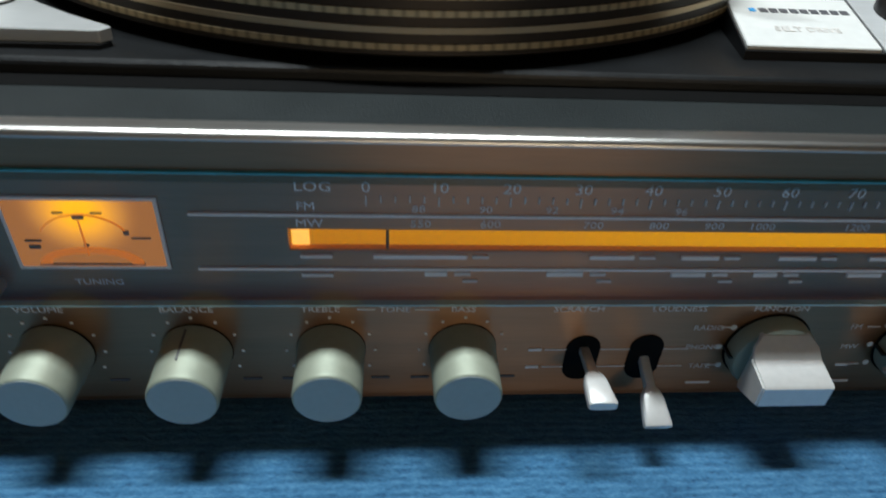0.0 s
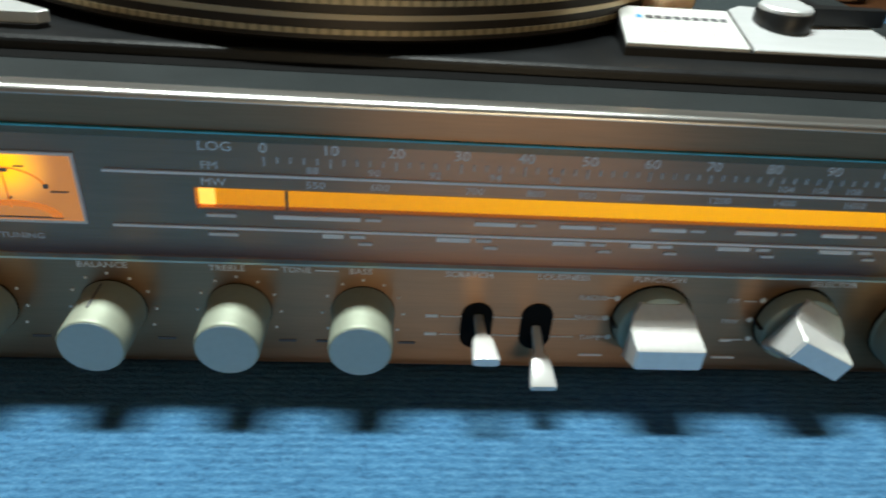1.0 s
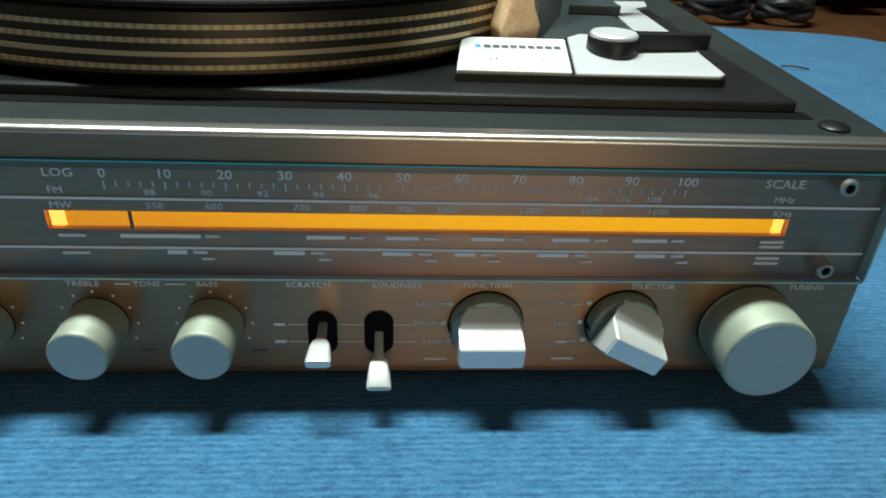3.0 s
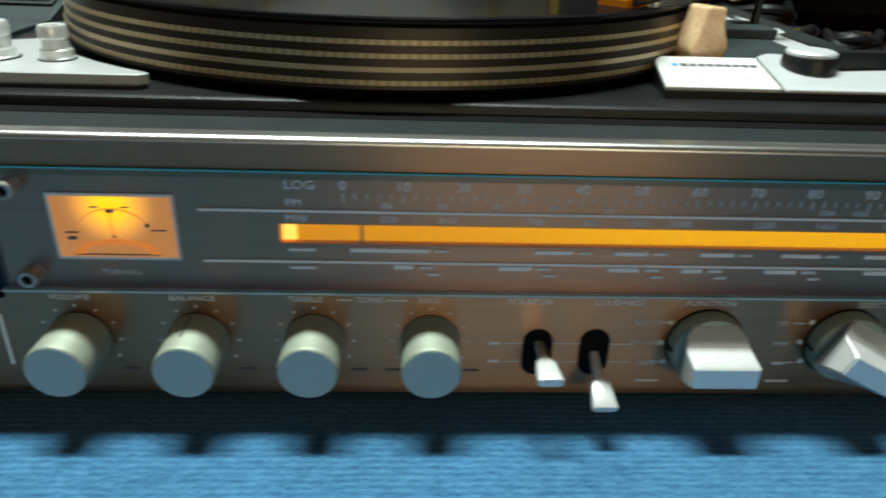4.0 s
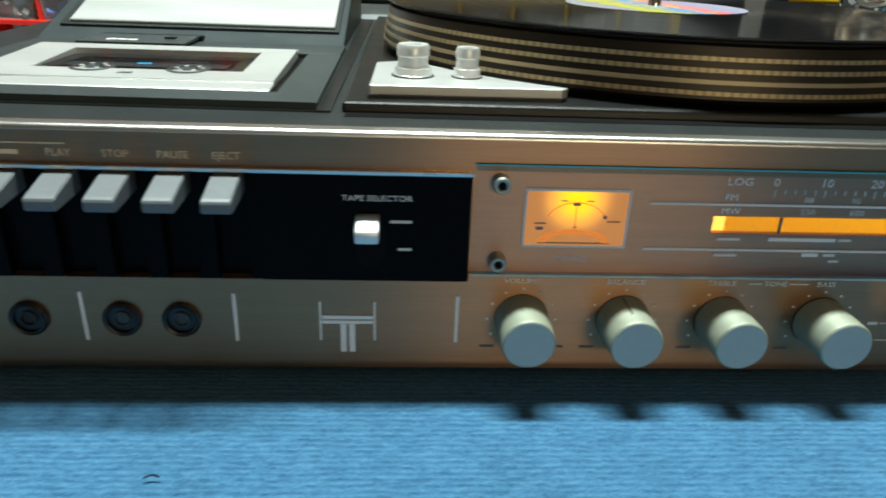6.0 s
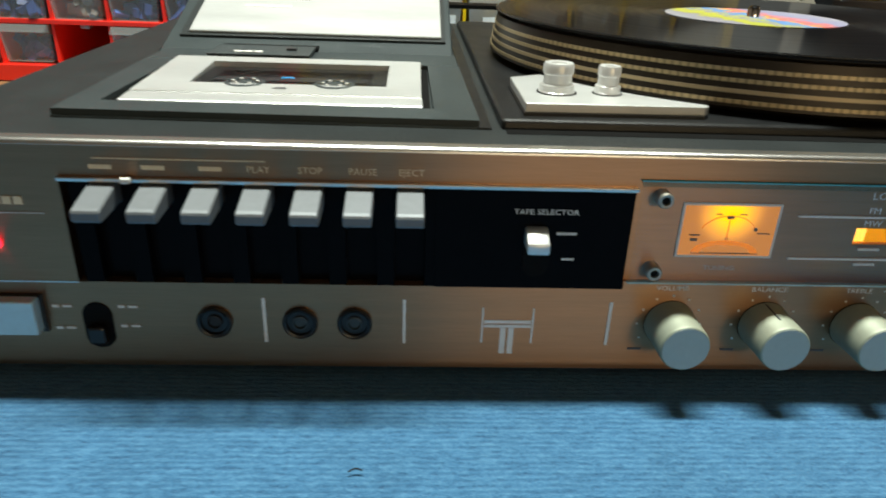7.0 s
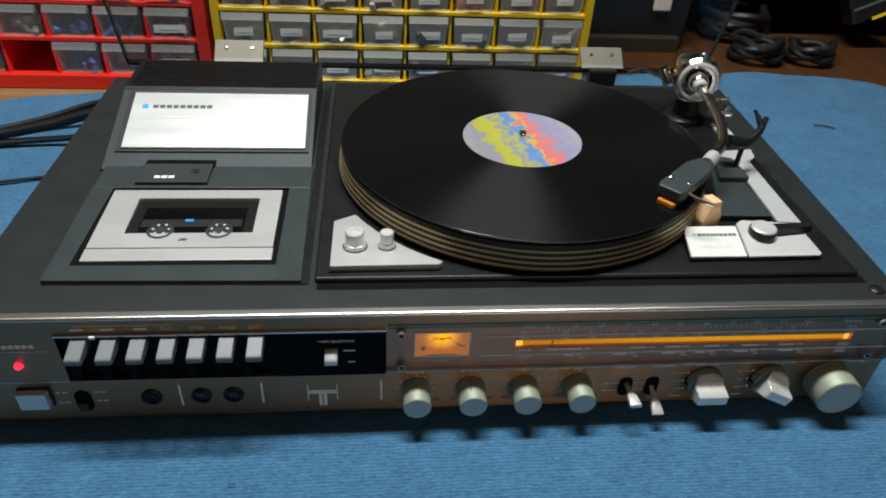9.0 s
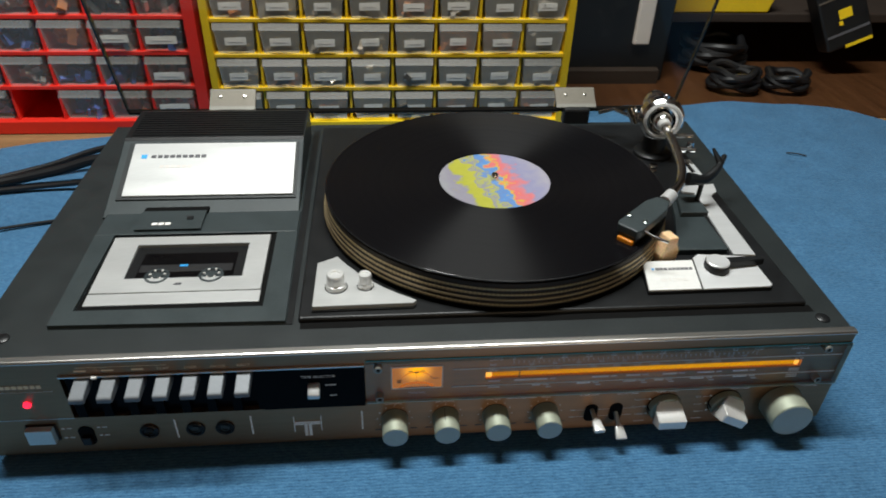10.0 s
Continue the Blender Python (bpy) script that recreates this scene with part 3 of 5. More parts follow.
part("print_line", box(-0.2140, -0.1545, -0.00145, -0.0011, 0.0897, 0.0901), "print_gold", front)

# the maker's mark as plain shapes, the red lamp, the power button and sockets
part("mark_square", box(-0.2835, -0.2790, -0.0016, -0.0011, 0.0715, 0.0755), "print_blue", front)
for k in range(9):
    x = -0.2755 + 0.0040 * k
    part("mark_bar", box(x, x + 0.0030, -0.0016, -0.0011, 0.0722, 0.0752), "print_gold", front)
part("print_line", box(-0.2835, -0.2340, -0.00145, -0.0011, 0.0688, 0.0691), "print_dim", front)
part("power_lamp", lathe([(0, 0.0028), (0.0016, 0.0025), (0.0025, 0.0015), (0.0027, 0)], Matrix.Translation((-0.2541, -0.0012, 0.0571)) @ ON_FRONT, 24), "led", stereo, "glowing red indicator lamp", smooth=True)
pw = part("power_button", box(-0.2610, -0.2425, -0.0072, -0.0010, 0.0212, 0.0356, 0.0007), "button_blue", stereo, "pale blue power button")
part("button_surround", box(-0.2618, -0.2412, -0.0026, -0.0008, 0.0204, 0.0364), "black", pw)
for x, z in ((-0.2375, 0.0310), (-0.2375, 0.0215), (-0.2130, 0.0310), (-0.2130, 0.0225)):
    part("print_bar", box(x - 0.0012, x + 0.0012, -0.00145, -0.0011, z - 0.0006, z + 0.0006), "print_dim", front)
    part("print_bar", box(x + 0.0026, x + 0.0060, -0.00145, -0.0011, z - 0.0005, z + 0.0005), "print_dim", front)


def stadium(cx, cz, w, h, n=20):
    r = w / 2
    return [(cx + r * math.cos(a), cz + (h / 2 - r) * (1 if math.sin(a) >= 0 else -1) + r * math.sin(a)) for a in [2 * math.pi * (k + 0.5) / n for k in range(n)]]


part("slide_recess", prism(stadium(-0.2225, 0.0228, 0.0112, 0.0200), -0.0016, -0.0009, "y"), "dark", stereo)
part("slide_knob", box(-0.2258, -0.2192, -0.0052, -0.0014, 0.0160, 0.0236, 0.0010), "black", stereo, "black slide switch")
for x in (-0.1784, -0.1456, -0.1245):
    at = Matrix.Translation((x, -0.0010, 0.0250)) @ ON_FRONT
    jack = part("socket", lathe([(0.0068, 0.0), (0.0068, 0.0016), (0.0061, 0.0022), (0.0052, 0.0018), (0.0050, 0.0006), (0, 0.0006)], at, 32), "black", stereo, "round black socket", smooth=True)
    part("socket_sleeve", lathe([(0.0031, 0.0005), (0.0031, 0.0014), (0.0024, 0.0016), (0.0020, 0.0007), (0, 0.0007)], at, 24), "rubber" if x < -0.16 else "grey", jack, smooth=True)
for x, dx in ((-0.1592, 0.0), (-0.1052, 0.0), (-0.0242, 0.0)):
    part("divider_line", box(x - 0.0006, x + 0.0006, -0.0016, -0.0011, 0.0160, 0.0356), "print", front)
for x0, x1, z0, z1 in ((-0.0748, -0.0741, 0.0166, 0.0326), (-0.0549, -0.0542, 0.0166, 0.0326), (-0.0738, -0.0552, 0.0237, 0.0250), (-0.0738, -0.0552, 0.0256, 0.0270),
                       (-0.0672, -0.0650, 0.0116, 0.0235), (-0.0640, -0.0618, 0.0116, 0.0235)):
    part("emblem_bar", box(x0, x1, -0.0016, -0.0011, z0, z1), "print", front)

# ---- dial window ----
GY = -0.0032      # the glass's front
sheet = bmesh.new()
sheet.faces.new([sheet.verts.new(p) for p in ((-0.0200, GY, 0.0456), (0.3400, GY, 0.0456), (0.3400, GY, 0.0842), (-0.0200, GY, 0.0842))])
glass = part("dial_glass", sheet, "glass", stereo, "clear glass over the tuning dial")
glass.visible_shadow = False
bevel = bmesh.new()
bevel.faces.new([bevel.verts.new(p) for p in ((-0.0200, GY, 0.0842), (0.3400, GY, 0.0842), (0.3400, GY + 0.0012, 0.0857), (-0.0200, GY + 0.0012, 0.0857))])
part("glass_bevel", bevel, "glass_bevel", glass, "bevel of the glass with the cloth's blue reflection in its colour").visible_shadow = False
part("glass_edge", box(-0.0200, 0.3400, GY + 0.0010, 0.0008, 0.0857, 0.0862), "cyan_edge", glass, "blue-green upper glass edge")
part("glass_edge", box(-0.0200, 0.3400, GY - 0.0002, -0.0013, 0.0449, 0.0456), "pale_edge", glass, "pale lower glass edge").visible_shadow = False
part("glass_edge", box(0.3401, 0.3407, GY, 0.0008, 0.0456, 0.0857), "pale_edge", glass)
meter = part("tuning_meter", box(-0.0014, 0.0348, 0.0002, 0.0030, 0.0557, 0.0763, 0.0003, 1), "meter", stereo, "warm lit tuning meter")
part("meter_frame", prism([(-0.0022, 0.0549), (0.0356, 0.0549), (0.0356, 0.0771), (-0.0022, 0.0771)], 0.0004, 0.0012, "y"), "print_dim", meter)
part("meter_needle", prism([(0.0160, 0.0600), (0.0164, 0.0600), (0.0163, 0.0715), (0.0161, 0.0715)], -0.0006, -0.0001, "y"), "meter_ink", meter, "thin orange needle")
arch = [(0.0165 + 0.0128 * math.cos(a), 0.0572 + 0.0050 * math.sin(a)) for a in [math.pi * k / 16 for k in range(17)]]
part("meter_hub", prism(arch + [(0.0165 + 0.0100 * math.cos(a), 0.0572 + 0.0034 * math.sin(a)) for a in [math.pi * (16 - k) / 16 for k in range(17)]], -0.0004, 0.0003, "y"), "meter_ink", meter, "brown arched hub cover")
sweep = [(0.0165 + 0.0112 * math.cos(a), 0.0640 + 0.0085 * math.sin(a)) for a in [math.pi * (2 + k * 12 / 14) / 16 for k in range(15)]]
part("meter_scale", prism(sweep + [(0.0165 + (x - 0.0165) * 0.975, 0.0640 + (z - 0.0640) * 0.97) for x, z in sweep[::-1]], -0.0003, 0.0003, "y"), "meter_ink", meter, "orange scale arc")
for x0, x1, z0, z1 in ((0.0035, 0.0295, 0.0568, 0.0571), (0.0018, 0.0058, 0.0642, 0.0646), (0.0024, 0.0050, 0.0620, 0.0630), (0.0278, 0.0325, 0.0652, 0.0655),
                       (0.0262, 0.0274, 0.0664, 0.0676), (0.0157, 0.0169, 0.0628, 0.0634), (0.0106, 0.0130, 0.0728, 0.0731), (0.0196, 0.0222, 0.0728, 0.0731), (0.0150, 0.0176, 0.0712, 0.0722)):
    part("meter_mark", box(x0, x1, -0.0004, 0.0003, z0, z1), "print_dark", meter)
writing("TUNING", 0.0163, 0.0502, 0.0027, "print_dim", front, 0.0007, stretch=1.2)

strip = part("dial_strip", box(SX0 + 0.0001, SX1 - 0.0001, 0.0034, 0.0039, SZ0 + 0.0001, SZ1 - 0.0001), "dial", stereo, "glowing orange dial strip")
wallb = bmesh.new()
add_box(wallb, SX0 + 0.0001, SX1 - 0.0001, 0.0012, 0.0034, SZ0 + 0.0001, SZ0 + 0.0004)
add_box(wallb, SX0 + 0.0001, SX1 - 0.0001, 0.0012, 0.0034, SZ1 - 0.0004, SZ1 - 0.0001)
part("slot_wall", wallb, "slot", strip, "orange plastic slot wall")
part("strip_lamp", box(SX0 + 0.0006, SX0 + 0.0052, 0.0022, 0.0033, SZ0 + 0.0008, SZ1 - 0.0008, 0.0004), "dial_lamp", strip)
part("strip_lamp", box(SX1 - 0.0042, SX1 - 0.0008, 0.0022, 0.0033, SZ0 + 0.0008, SZ1 - 0.0008, 0.0004), "dial_lamp", strip)
part("pointer", box(0.0918, 0.0926, 0.0014, 0.0024, SZ0 + 0.0004, SZ1 - 0.0004), "shelf", strip, "dark tuning pointer")
for z in (0.0724, 0.0549):
    part("dial_line", box(0.0425, 0.3388, 0.0004, 0.0011, z - 0.0004, z + 0.0004), "print", front)
PY = 0.0007
for k in range(11):
    writing(str(10 * k), 0.0867 + 0.01838 * k, 0.0808, 0.0044, "print", front, PY, stretch=1.1)
ticks = bmesh.new()
for k in range(51):
    x = 0.0867 + 0.003676 * k
    h = 0.0028 if k % 5 == 0 else 0.0018
    add_box(ticks, x - 0.0002, x + 0.0002, 0.0005, 0.0011, 0.0783 - h, 0.0783)
part("scale_ticks", ticks, "print_dim", front)
for word, x, z, s in (("LOG", 0.0736, 0.0808, 0.0040), ("FM", 0.0716, 0.0750, 0.0034), ("MW", 0.0722, 0.0698, 0.0034), ("SCALE", 0.3035, 0.0806, 0.0042), ("MHz", 0.3047, 0.0750, 0.0032), ("KHz", 0.3056, 0.0699, 0.0032)):
    writing(word, x, z, s, "print", front, PY, stretch=1.15)
for k, word in enumerate(("88", "90", "92", "94", "96")):
    writing(word, 0.1000 + 0.0173 * k, 0.0745, 0.0030, "print_dim", front, PY, stretch=1.2)
for word, x in (("104", 0.2392), ("106", 0.2500), ("108", 0.2604)):
    writing(word, x, 0.0745, 0.0030, "print_dim", front, PY, stretch=1.2)
for word, x in (("550", 0.1007), ("600", 0.1189), ("700", 0.1464), ("800", 0.1643), ("900", 0.1796), ("1000", 0.1930), ("1200", 0.2200), ("1400", 0.2403), ("1600", 0.2627)):
    writing(word, x, 0.0699, 0.0031, "print_dim", front, PY, stretch=1.2)
for x0, x1 in ((0.0885, 0.1135), (0.1474, 0.1599), (0.1733, 0.1842), (0.2015, 0.2126), (0.2285, 0.2416), (0.2563, 0.2680)):
    part("band_bar", box(x0, x1, 0.0004, 0.0011, 0.0586, 0.0599), "print", front)
    part("band_mark", box(x1 + 0.0015, x1 + 0.0060, 0.0004, 0.0011, 0.0588, 0.0597), "print_dim", front)
for x0, x1 in ((0.1024, 0.1085), (0.1363, 0.1465), (0.1720, 0.1820), (0.1962, 0.2031), (0.2243, 0.2348), (0.2578, 0.2685)):
    part("band_bar", box(x0, x1, 0.0004, 0.0011, 0.0526, 0.0540), "print", front)
    part("band_mark", box(x1 + 0.0020, x1 + 0.0065, 0.0004, 0.0011, 0.0528, 0.0538), "print_dim", front)
    part("band_mark", box(x1 + 0.0045, x1 + 0.0085, 0.0004, 0.0011, 0.0504, 0.0513), "print_dim", front)
for x, z in ((0.0735, 0.0592), (0.0735, 0.0528), (0.3050, 0.0592), (0.3050, 0.0574), (0.3050, 0.0528), (0.3050, 0.0508)):
    part("band_mark", box(x - 0.0042, x + 0.0042, 0.0004, 0.0011, z - 0.0005, z + 0.0005), "print_dim", front)
for n, (x, z) in enumerate(((-0.0111, 0.0793), (-0.0106, 0.0499), (0.3219, 0.0819), (0.3239, 0.0509))):
    at = Matrix.Translation((x, GY, z)) @ ON_FRONT
    scr = part("screw", lathe([(0.0031, -0.0042), (0.0031, 0.0012), (0.0026, 0.0018), (0.0017, 0.0017), (0.0015, 0.0004), (0, 0.0004)], at, 20), "brown_grey", glass, "small metal socket screw", smooth=True)
    part("screw_recess", lathe([(0.0014, 0.0006), (0.0014, 0.0010), (0, 0.0010)], at, 12), "dark", scr)

# ---- knobs, switches and their lettering ----


def round_knob(x, z, r, length, label, ang):
    at = Matrix.Translation((x, -0.0012, z)) @ ON_FRONT
    k = part("control_knob", lathe([(r * 1.01, 0.0), (r * 1.01, 0.0012), (r * 0.99, 0.0016), (r * 0.97, length - 0.0010), (r * 0.955, length - 0.0003), (r * 0.93, length), (0, length)], at, 56), "knob", stereo, label, smooth=True)
    part("knob_face", lathe([(r * 0.90, length), (r * 0.90, length + 0.00025), (0, length + 0.00025)], at, 48), "knob_face", k)
    # flat dark disc painted in as the knob's contact shadow
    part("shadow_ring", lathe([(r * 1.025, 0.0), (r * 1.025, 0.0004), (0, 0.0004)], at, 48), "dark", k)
    a = radians(ang)
    c = Vector((x + r * 0.985 * math.sin(a), 0, z + r * 0.985 * math.cos(a)))
    if ang == -8:
        part("pointer_line", box(c.x - 0.00028, c.x + 0.00028, -length * 0.75, -0.003, c.z - 0.00028, c.z + 0.00028), "print_dark", k)
    return k


for x, ang in ((0.0, -40), (0.0383, -8), (0.0762, 40), (0.1146, 32)):
    round_knob(x, 0.0266, 0.0098, 0.0192, "champagne aluminium control knob", ang)
    dots = bmesh.new()
    for k in range(9):
        a = radians(-120 + 30 * k)
        add_box(dots, x + 0.0128 * math.sin(a) - 0.0004, x + 0.0128 * math.sin(a) + 0.0004, -0.0015, -0.0011, 0.0262 + 0.0128 * math.cos(a) - 0.0004, 0.0262 + 0.0128 * math.cos(a) + 0.0004)
    part("scale_dots", dots, "print", front)
    for dx in (-0.0150, 0.0115):
        part("print_bar", box(x + dx, x + dx + 0.0055, -0.0015, -0.0011, 0.0140, 0.0149), "print_dark", front)
round_knob(0.3030, 0.0258, 0.0166, 0.0205, "large champagne aluminium tuning knob", 80)
for word, x in (("VOLUME", -0.001), ("BALANCE", 0.0376), ("TREBLE", 0.0738), ("TONE", 0.0944), ("BASS", 0.1138), ("SCRATCH", 0.1472), ("LOUDNESS", 0.1770), ("FUNCTION", 0.2080), ("SELECTOR", 0.2660), ("TUNING", 0.3215)):
    writing(word, x, 0.0421, 0.0029, "print", front, -0.00145, stretch=1.15)
for x0, x1 in ((0.0840, 0.0890), (0.1000, 0.1070)):
    part("print_line", box(x0, x1, -0.0015, -0.0011, 0.0419, 0.0423), "print", front)
for word, x, z in (("RADIO", 0.1880, 0.0345), ("PHONO", 0.1885, 0.0265), ("TAPE", 0.1895, 0.0182), ("FM", 0.2344, 0.0347), ("MW", 0.2356, 0.0263)):
    writing(word, x, z, 0.0028, "print_dim", front, -0.00145, stretch=1.1)
for x in (0.1928, 0.2392):
    for z in (0.0347, 0.0186):
        part("print_line", box(x - 0.0012, x + 0.0030, -0.0015, -0.0011, z - 0.0002, z + 0.0002), "print_dim", front)
part("print_bar", box(0.2345, 0.2385, -0.0015, -0.0011, 0.0177, 0.0188), "print_dim", front)
for x in (0.1912, 0.2379):
    part("print_bar", box(x - 0.004, x + 0.004, -0.0015, -0.0011, 0.0102, 0.0111), "print_dim", front)
for z in (0.0258, 0.0184):
    part("print_line", box(0.1395, 0.1840, -0.0015, -0.0011, z - 0.0002, z + 0.0002), "print_dim", front)
    part("print_bar", box(0.1345, 0.1385, -0.0015, -0.0011, z - 0.0006, z + 0.0006), "print_dim", front)
for x, z0 in ((0.1512, 0.0222), (0.1708, 0.0224)):
    part("toggle_slot", prism(stadium(x, z0, 0.0104, 0.0185), -0.0017, -0.0009, "y"), "dark", stereo)


def toggle(x, z0, y1, z1):
    """A flat chromed lever from its slot to a wide tip."""
    bm = bmesh.new()
    a, b = Vector((x, 0.001, z0)), Vector((x + 0.0004, y1, z1))
    d = (b - a).normalized()
    up = Vector((1, 0, 0)).cross(d).normalized()
    if up.z < 0:
        up = -up
    rings = []
    for t, w, h in ((0, 0.0015, 0.0015), (0.50, 0.0016, 0.0016), (0.56, 0.0028, 0.0019), (0.64, 0.0034, 0.0020), (0.97, 0.0042, 0.0018), (1.0, 0.0040, 0.0014)):
        p = a.lerp(b, t)
        n = 12
        ring = []
        for k in range(n):
            s = 2 * math.pi * k / n + math.pi / n
            cs, sn = math.cos(s), math.sin(s)
            e = 0.45
            ring.append(bm.verts.new(p + Vector((1, 0, 0)) * w * math.copysign(abs(cs) ** e, cs) + up * h * math.copysign(abs(sn) ** e, sn)))
        rings.append(ring)
    for r, q in zip(rings, rings[1:]):
        for k in range(12):
            bm.faces.new((r[k], r[(k + 1) % 12], q[(k + 1) % 12], q[k]))
    bm.faces.new(rings[0])
    bm.faces.new(rings[-1])
    return part("toggle_lever", bm, "bright", stereo, "bright flat metal toggle lever", smooth=True)


toggle(0.1514, 0.0255, -0.0235, 0.0260)
toggle(0.1708, 0.0225, -0.0212, 0.0137)


def lever_knob(x, z, turn, group_label):
    """A round turning knob with a raised bar across it."""
    m = Matrix.Translation((x, -0.0012, z)) @ Matrix.Rotation(radians(turn), 4, "Y")
    k = part("rotary_switch", lathe([(0.0128, 0), (0.0128, 0.0045), (0.0122, 0.0056), (0.0110, 0.0060), (0, 0.0060)], m @ ON_FRONT, 56), "knob", stereo, group_label, smooth=True)
    prof = [(-0.0030, 0.0108), (-0.0062, 0.0104), (-0.0085, 0.0078), (-0.0110, 0.0052), (-0.0192, 0.0036), (-0.0200, 0.0028), (-0.0200, -0.0042), (-0.0190, -0.0048), (-0.0100, -0.0082), (-0.0060, -0.0110), (-0.0030, -0.0112)]
    bm = add_prism(bmesh.new(), prof, -0.0108, 0.0108)
    bmesh.ops.recalc_face_normals(bm, faces=bm.faces)
    bmesh.ops.bevel(bm, geom=[e for e in bm.edges if abs(e.verts[0].co.x - e.verts[1].co.x) < 1e-5], offset=0.0006, segments=2, affect="EDGES")
    for v in bm.verts:
        if v.co.y > -0.009:
            lim = math.sqrt(max(0.0126 ** 2 - v.co.z ** 2, 0.002 ** 2))
            v.co.x = max(-lim, min(lim, v.co.x))
    bmesh.ops.transform(bm, matrix=m, verts=bm.verts)
    part("bar_grip", bm, "bright", k, "polished bar grip", smooth=True)
    # contact shadow round the switch, made as a dark disc
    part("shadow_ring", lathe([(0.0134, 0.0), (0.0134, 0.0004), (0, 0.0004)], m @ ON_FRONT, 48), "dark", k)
    part("pointer_dash", box(x - 0.0138, x - 0.0118, -0.0062, -0.0012, z - 0.0004, z + 0.0004), "black", k)
    for dz in (0.0080, 0.0, -0.0080):
        a = math.asin(dz / 0.0155)
        px = x - 0.0150 * math.cos(a)
        part("switch_dot", lathe([(0.0010, 0), (0.0010, 0.0004), (0, 0.0004)], Matrix.Translation((px, -0.0011, z + dz)) @ ON_FRONT, 12), "white", front)
    return k


lever_knob(0.2085, 0.0266, 0, "polished aluminium function switch with a bar grip")
lever_knob(0.2572, 0.0272, 27, "polished aluminium selector switch turned aside")

# ---- cassette deck on the top ----
deck = part("tape_deck_frame", prism([(-0.2430, 0.0330), (-0.0765, 0.0300), (-0.0800, 0.352), (-0.2520, 0.352)], 0.0940, 0.0960, "z", 0.0006), "grey", stereo, "dark grey cassette deck surround")
well = bmesh.new()
add_prism(well, [(-0.2425, 0.0335), (-0.0770, 0.0305), (-0.0772, 0.0480), (-0.2300, 0.0490), (-0.2300, 0.1480), (-0.2460, 0.1480)], 0.0959, 0.0984, "z")
add_prism(well, [(-0.0772, 0.0480), (-0.0785, 0.1480), (-0.0955, 0.1480), (-0.0945, 0.0481)], 0.0959, 0.0984, "z")
add_box(well, -0.2460, -0.0787, 0.1481, 0.1820, 0.0959, 0.0986, 0.0005)
part("well_rim", well, "grey", deck)
part("well_floor", box(-0.2298, -0.0957, 0.0495, 0.1478, 0.0960, 0.0962), "dark", deck)


def deck_lid():
    """The slanted aluminium cassette lid with a window cut through it."""
    bm = bmesh.new()
    x0, x1, wx0, wx1 = -0.2256, -0.0995, -0.2045, -0.1155

    def zt(y):
        return 0.0982 + (y - 0.069) * 0.046
    for a, b, c, d in ((x0, wx0, 0.0690, 0.1390), (wx1, x1, 0.0690, 0.1390), (wx0, wx1, 0.0690, 0.0850), (wx0, wx1, 0.1280, 0.1390)):
        vs = [bm.verts.new((x, y, zt(y) + dz)) for dz in (-0.0025, 0.0015) for x, y in ((a, c), (b, c), (b, d), (a, d))]
        for f in ((0, 1, 2, 3), (4, 5, 6, 7), (0, 1, 5, 4), (1, 2, 6, 5), (2, 3, 7, 6), (3, 0, 4, 7)):
            bm.faces.new([vs[k] for k in f])
    return bm


lid = part("cassette_lid", deck_lid(), "alu_white", deck, "bright aluminium cassette lid with a window")
part("lid_lip", prism([(0.0555, 0.0975), (0.0560, 0.0985), (0.0683, 0.0992), (0.0683, 0.0975)], -0.2262, -0.0990, bevel=0.0003, seg=1), "alu_white", lid)
cas = part("cassette_shell", box(-0.2085, -0.1115, 0.0700, 0.1330, 0.0990 - 0.0002, 0.0996), "gloss_black", lid, "dark cassette behind the lid window")
part("cassette_band", box(-0.1960, -0.1250, 0.0935, 0.1030, 0.0995, 0.0999), "rubber", cas)
part("cassette_dot", box(-0.1660, -0.1600, 0.1000, 0.1030, 0.0998, 0.1002), "print_blue", cas)
for x in (-0.1805, -0.1395):
    hub = part("reel_hub", lathe([(0.0095, 0.0), (0.0095, 0.0008), (0.0075, 0.0010), (0.0070, 0.0002), (0.0040, 0.0002), (0.0036, 0.0012), (0, 0.0012)], Matrix.Translation((x, 0.0880, 0.0996)), 32), "grey", cas, smooth=True)
    for k in range(6):
        a = radians(60 * k)
        part("hub_tooth", box(x + 0.0055 * math.cos(a) - 0.0008, x + 0.0055 * math.cos(a) + 0.0008, 0.0900 + 0.0055 * math.sin(a) - 0.0008, 0.0900 + 0.0055 * math.sin(a) + 0.0008, 0.0996, 0.1008), "print_dim", hub)
win = part("lid_window", prism([(0.0842, 0.1006), (0.1288, 0.1026), (0.1288, 0.1022), (0.0842, 0.1002)], -0.2052, -0.1148), "glass", lid)
win.visible_shadow = False
for x0, x1, y0, y1 in ((-0.2045, -0.1970, 0.0850, 0.1280), (-0.1230, -0.1155, 0.0850, 0.1280), (-0.1970, -0.1230, 0.1190, 0.1280)):
    part("window_reveal", box(x0, x1, y0, y1, 0.0994, 0.0997), "black", lid)
part("eject_mark", prism([(-0.1660, 0.0760), (-0.1600, 0.0760), (-0.1600, 0.0785), (-0.1640, 0.0785)], 0.1002, 0.1004, "z"), "print_dark", lid)

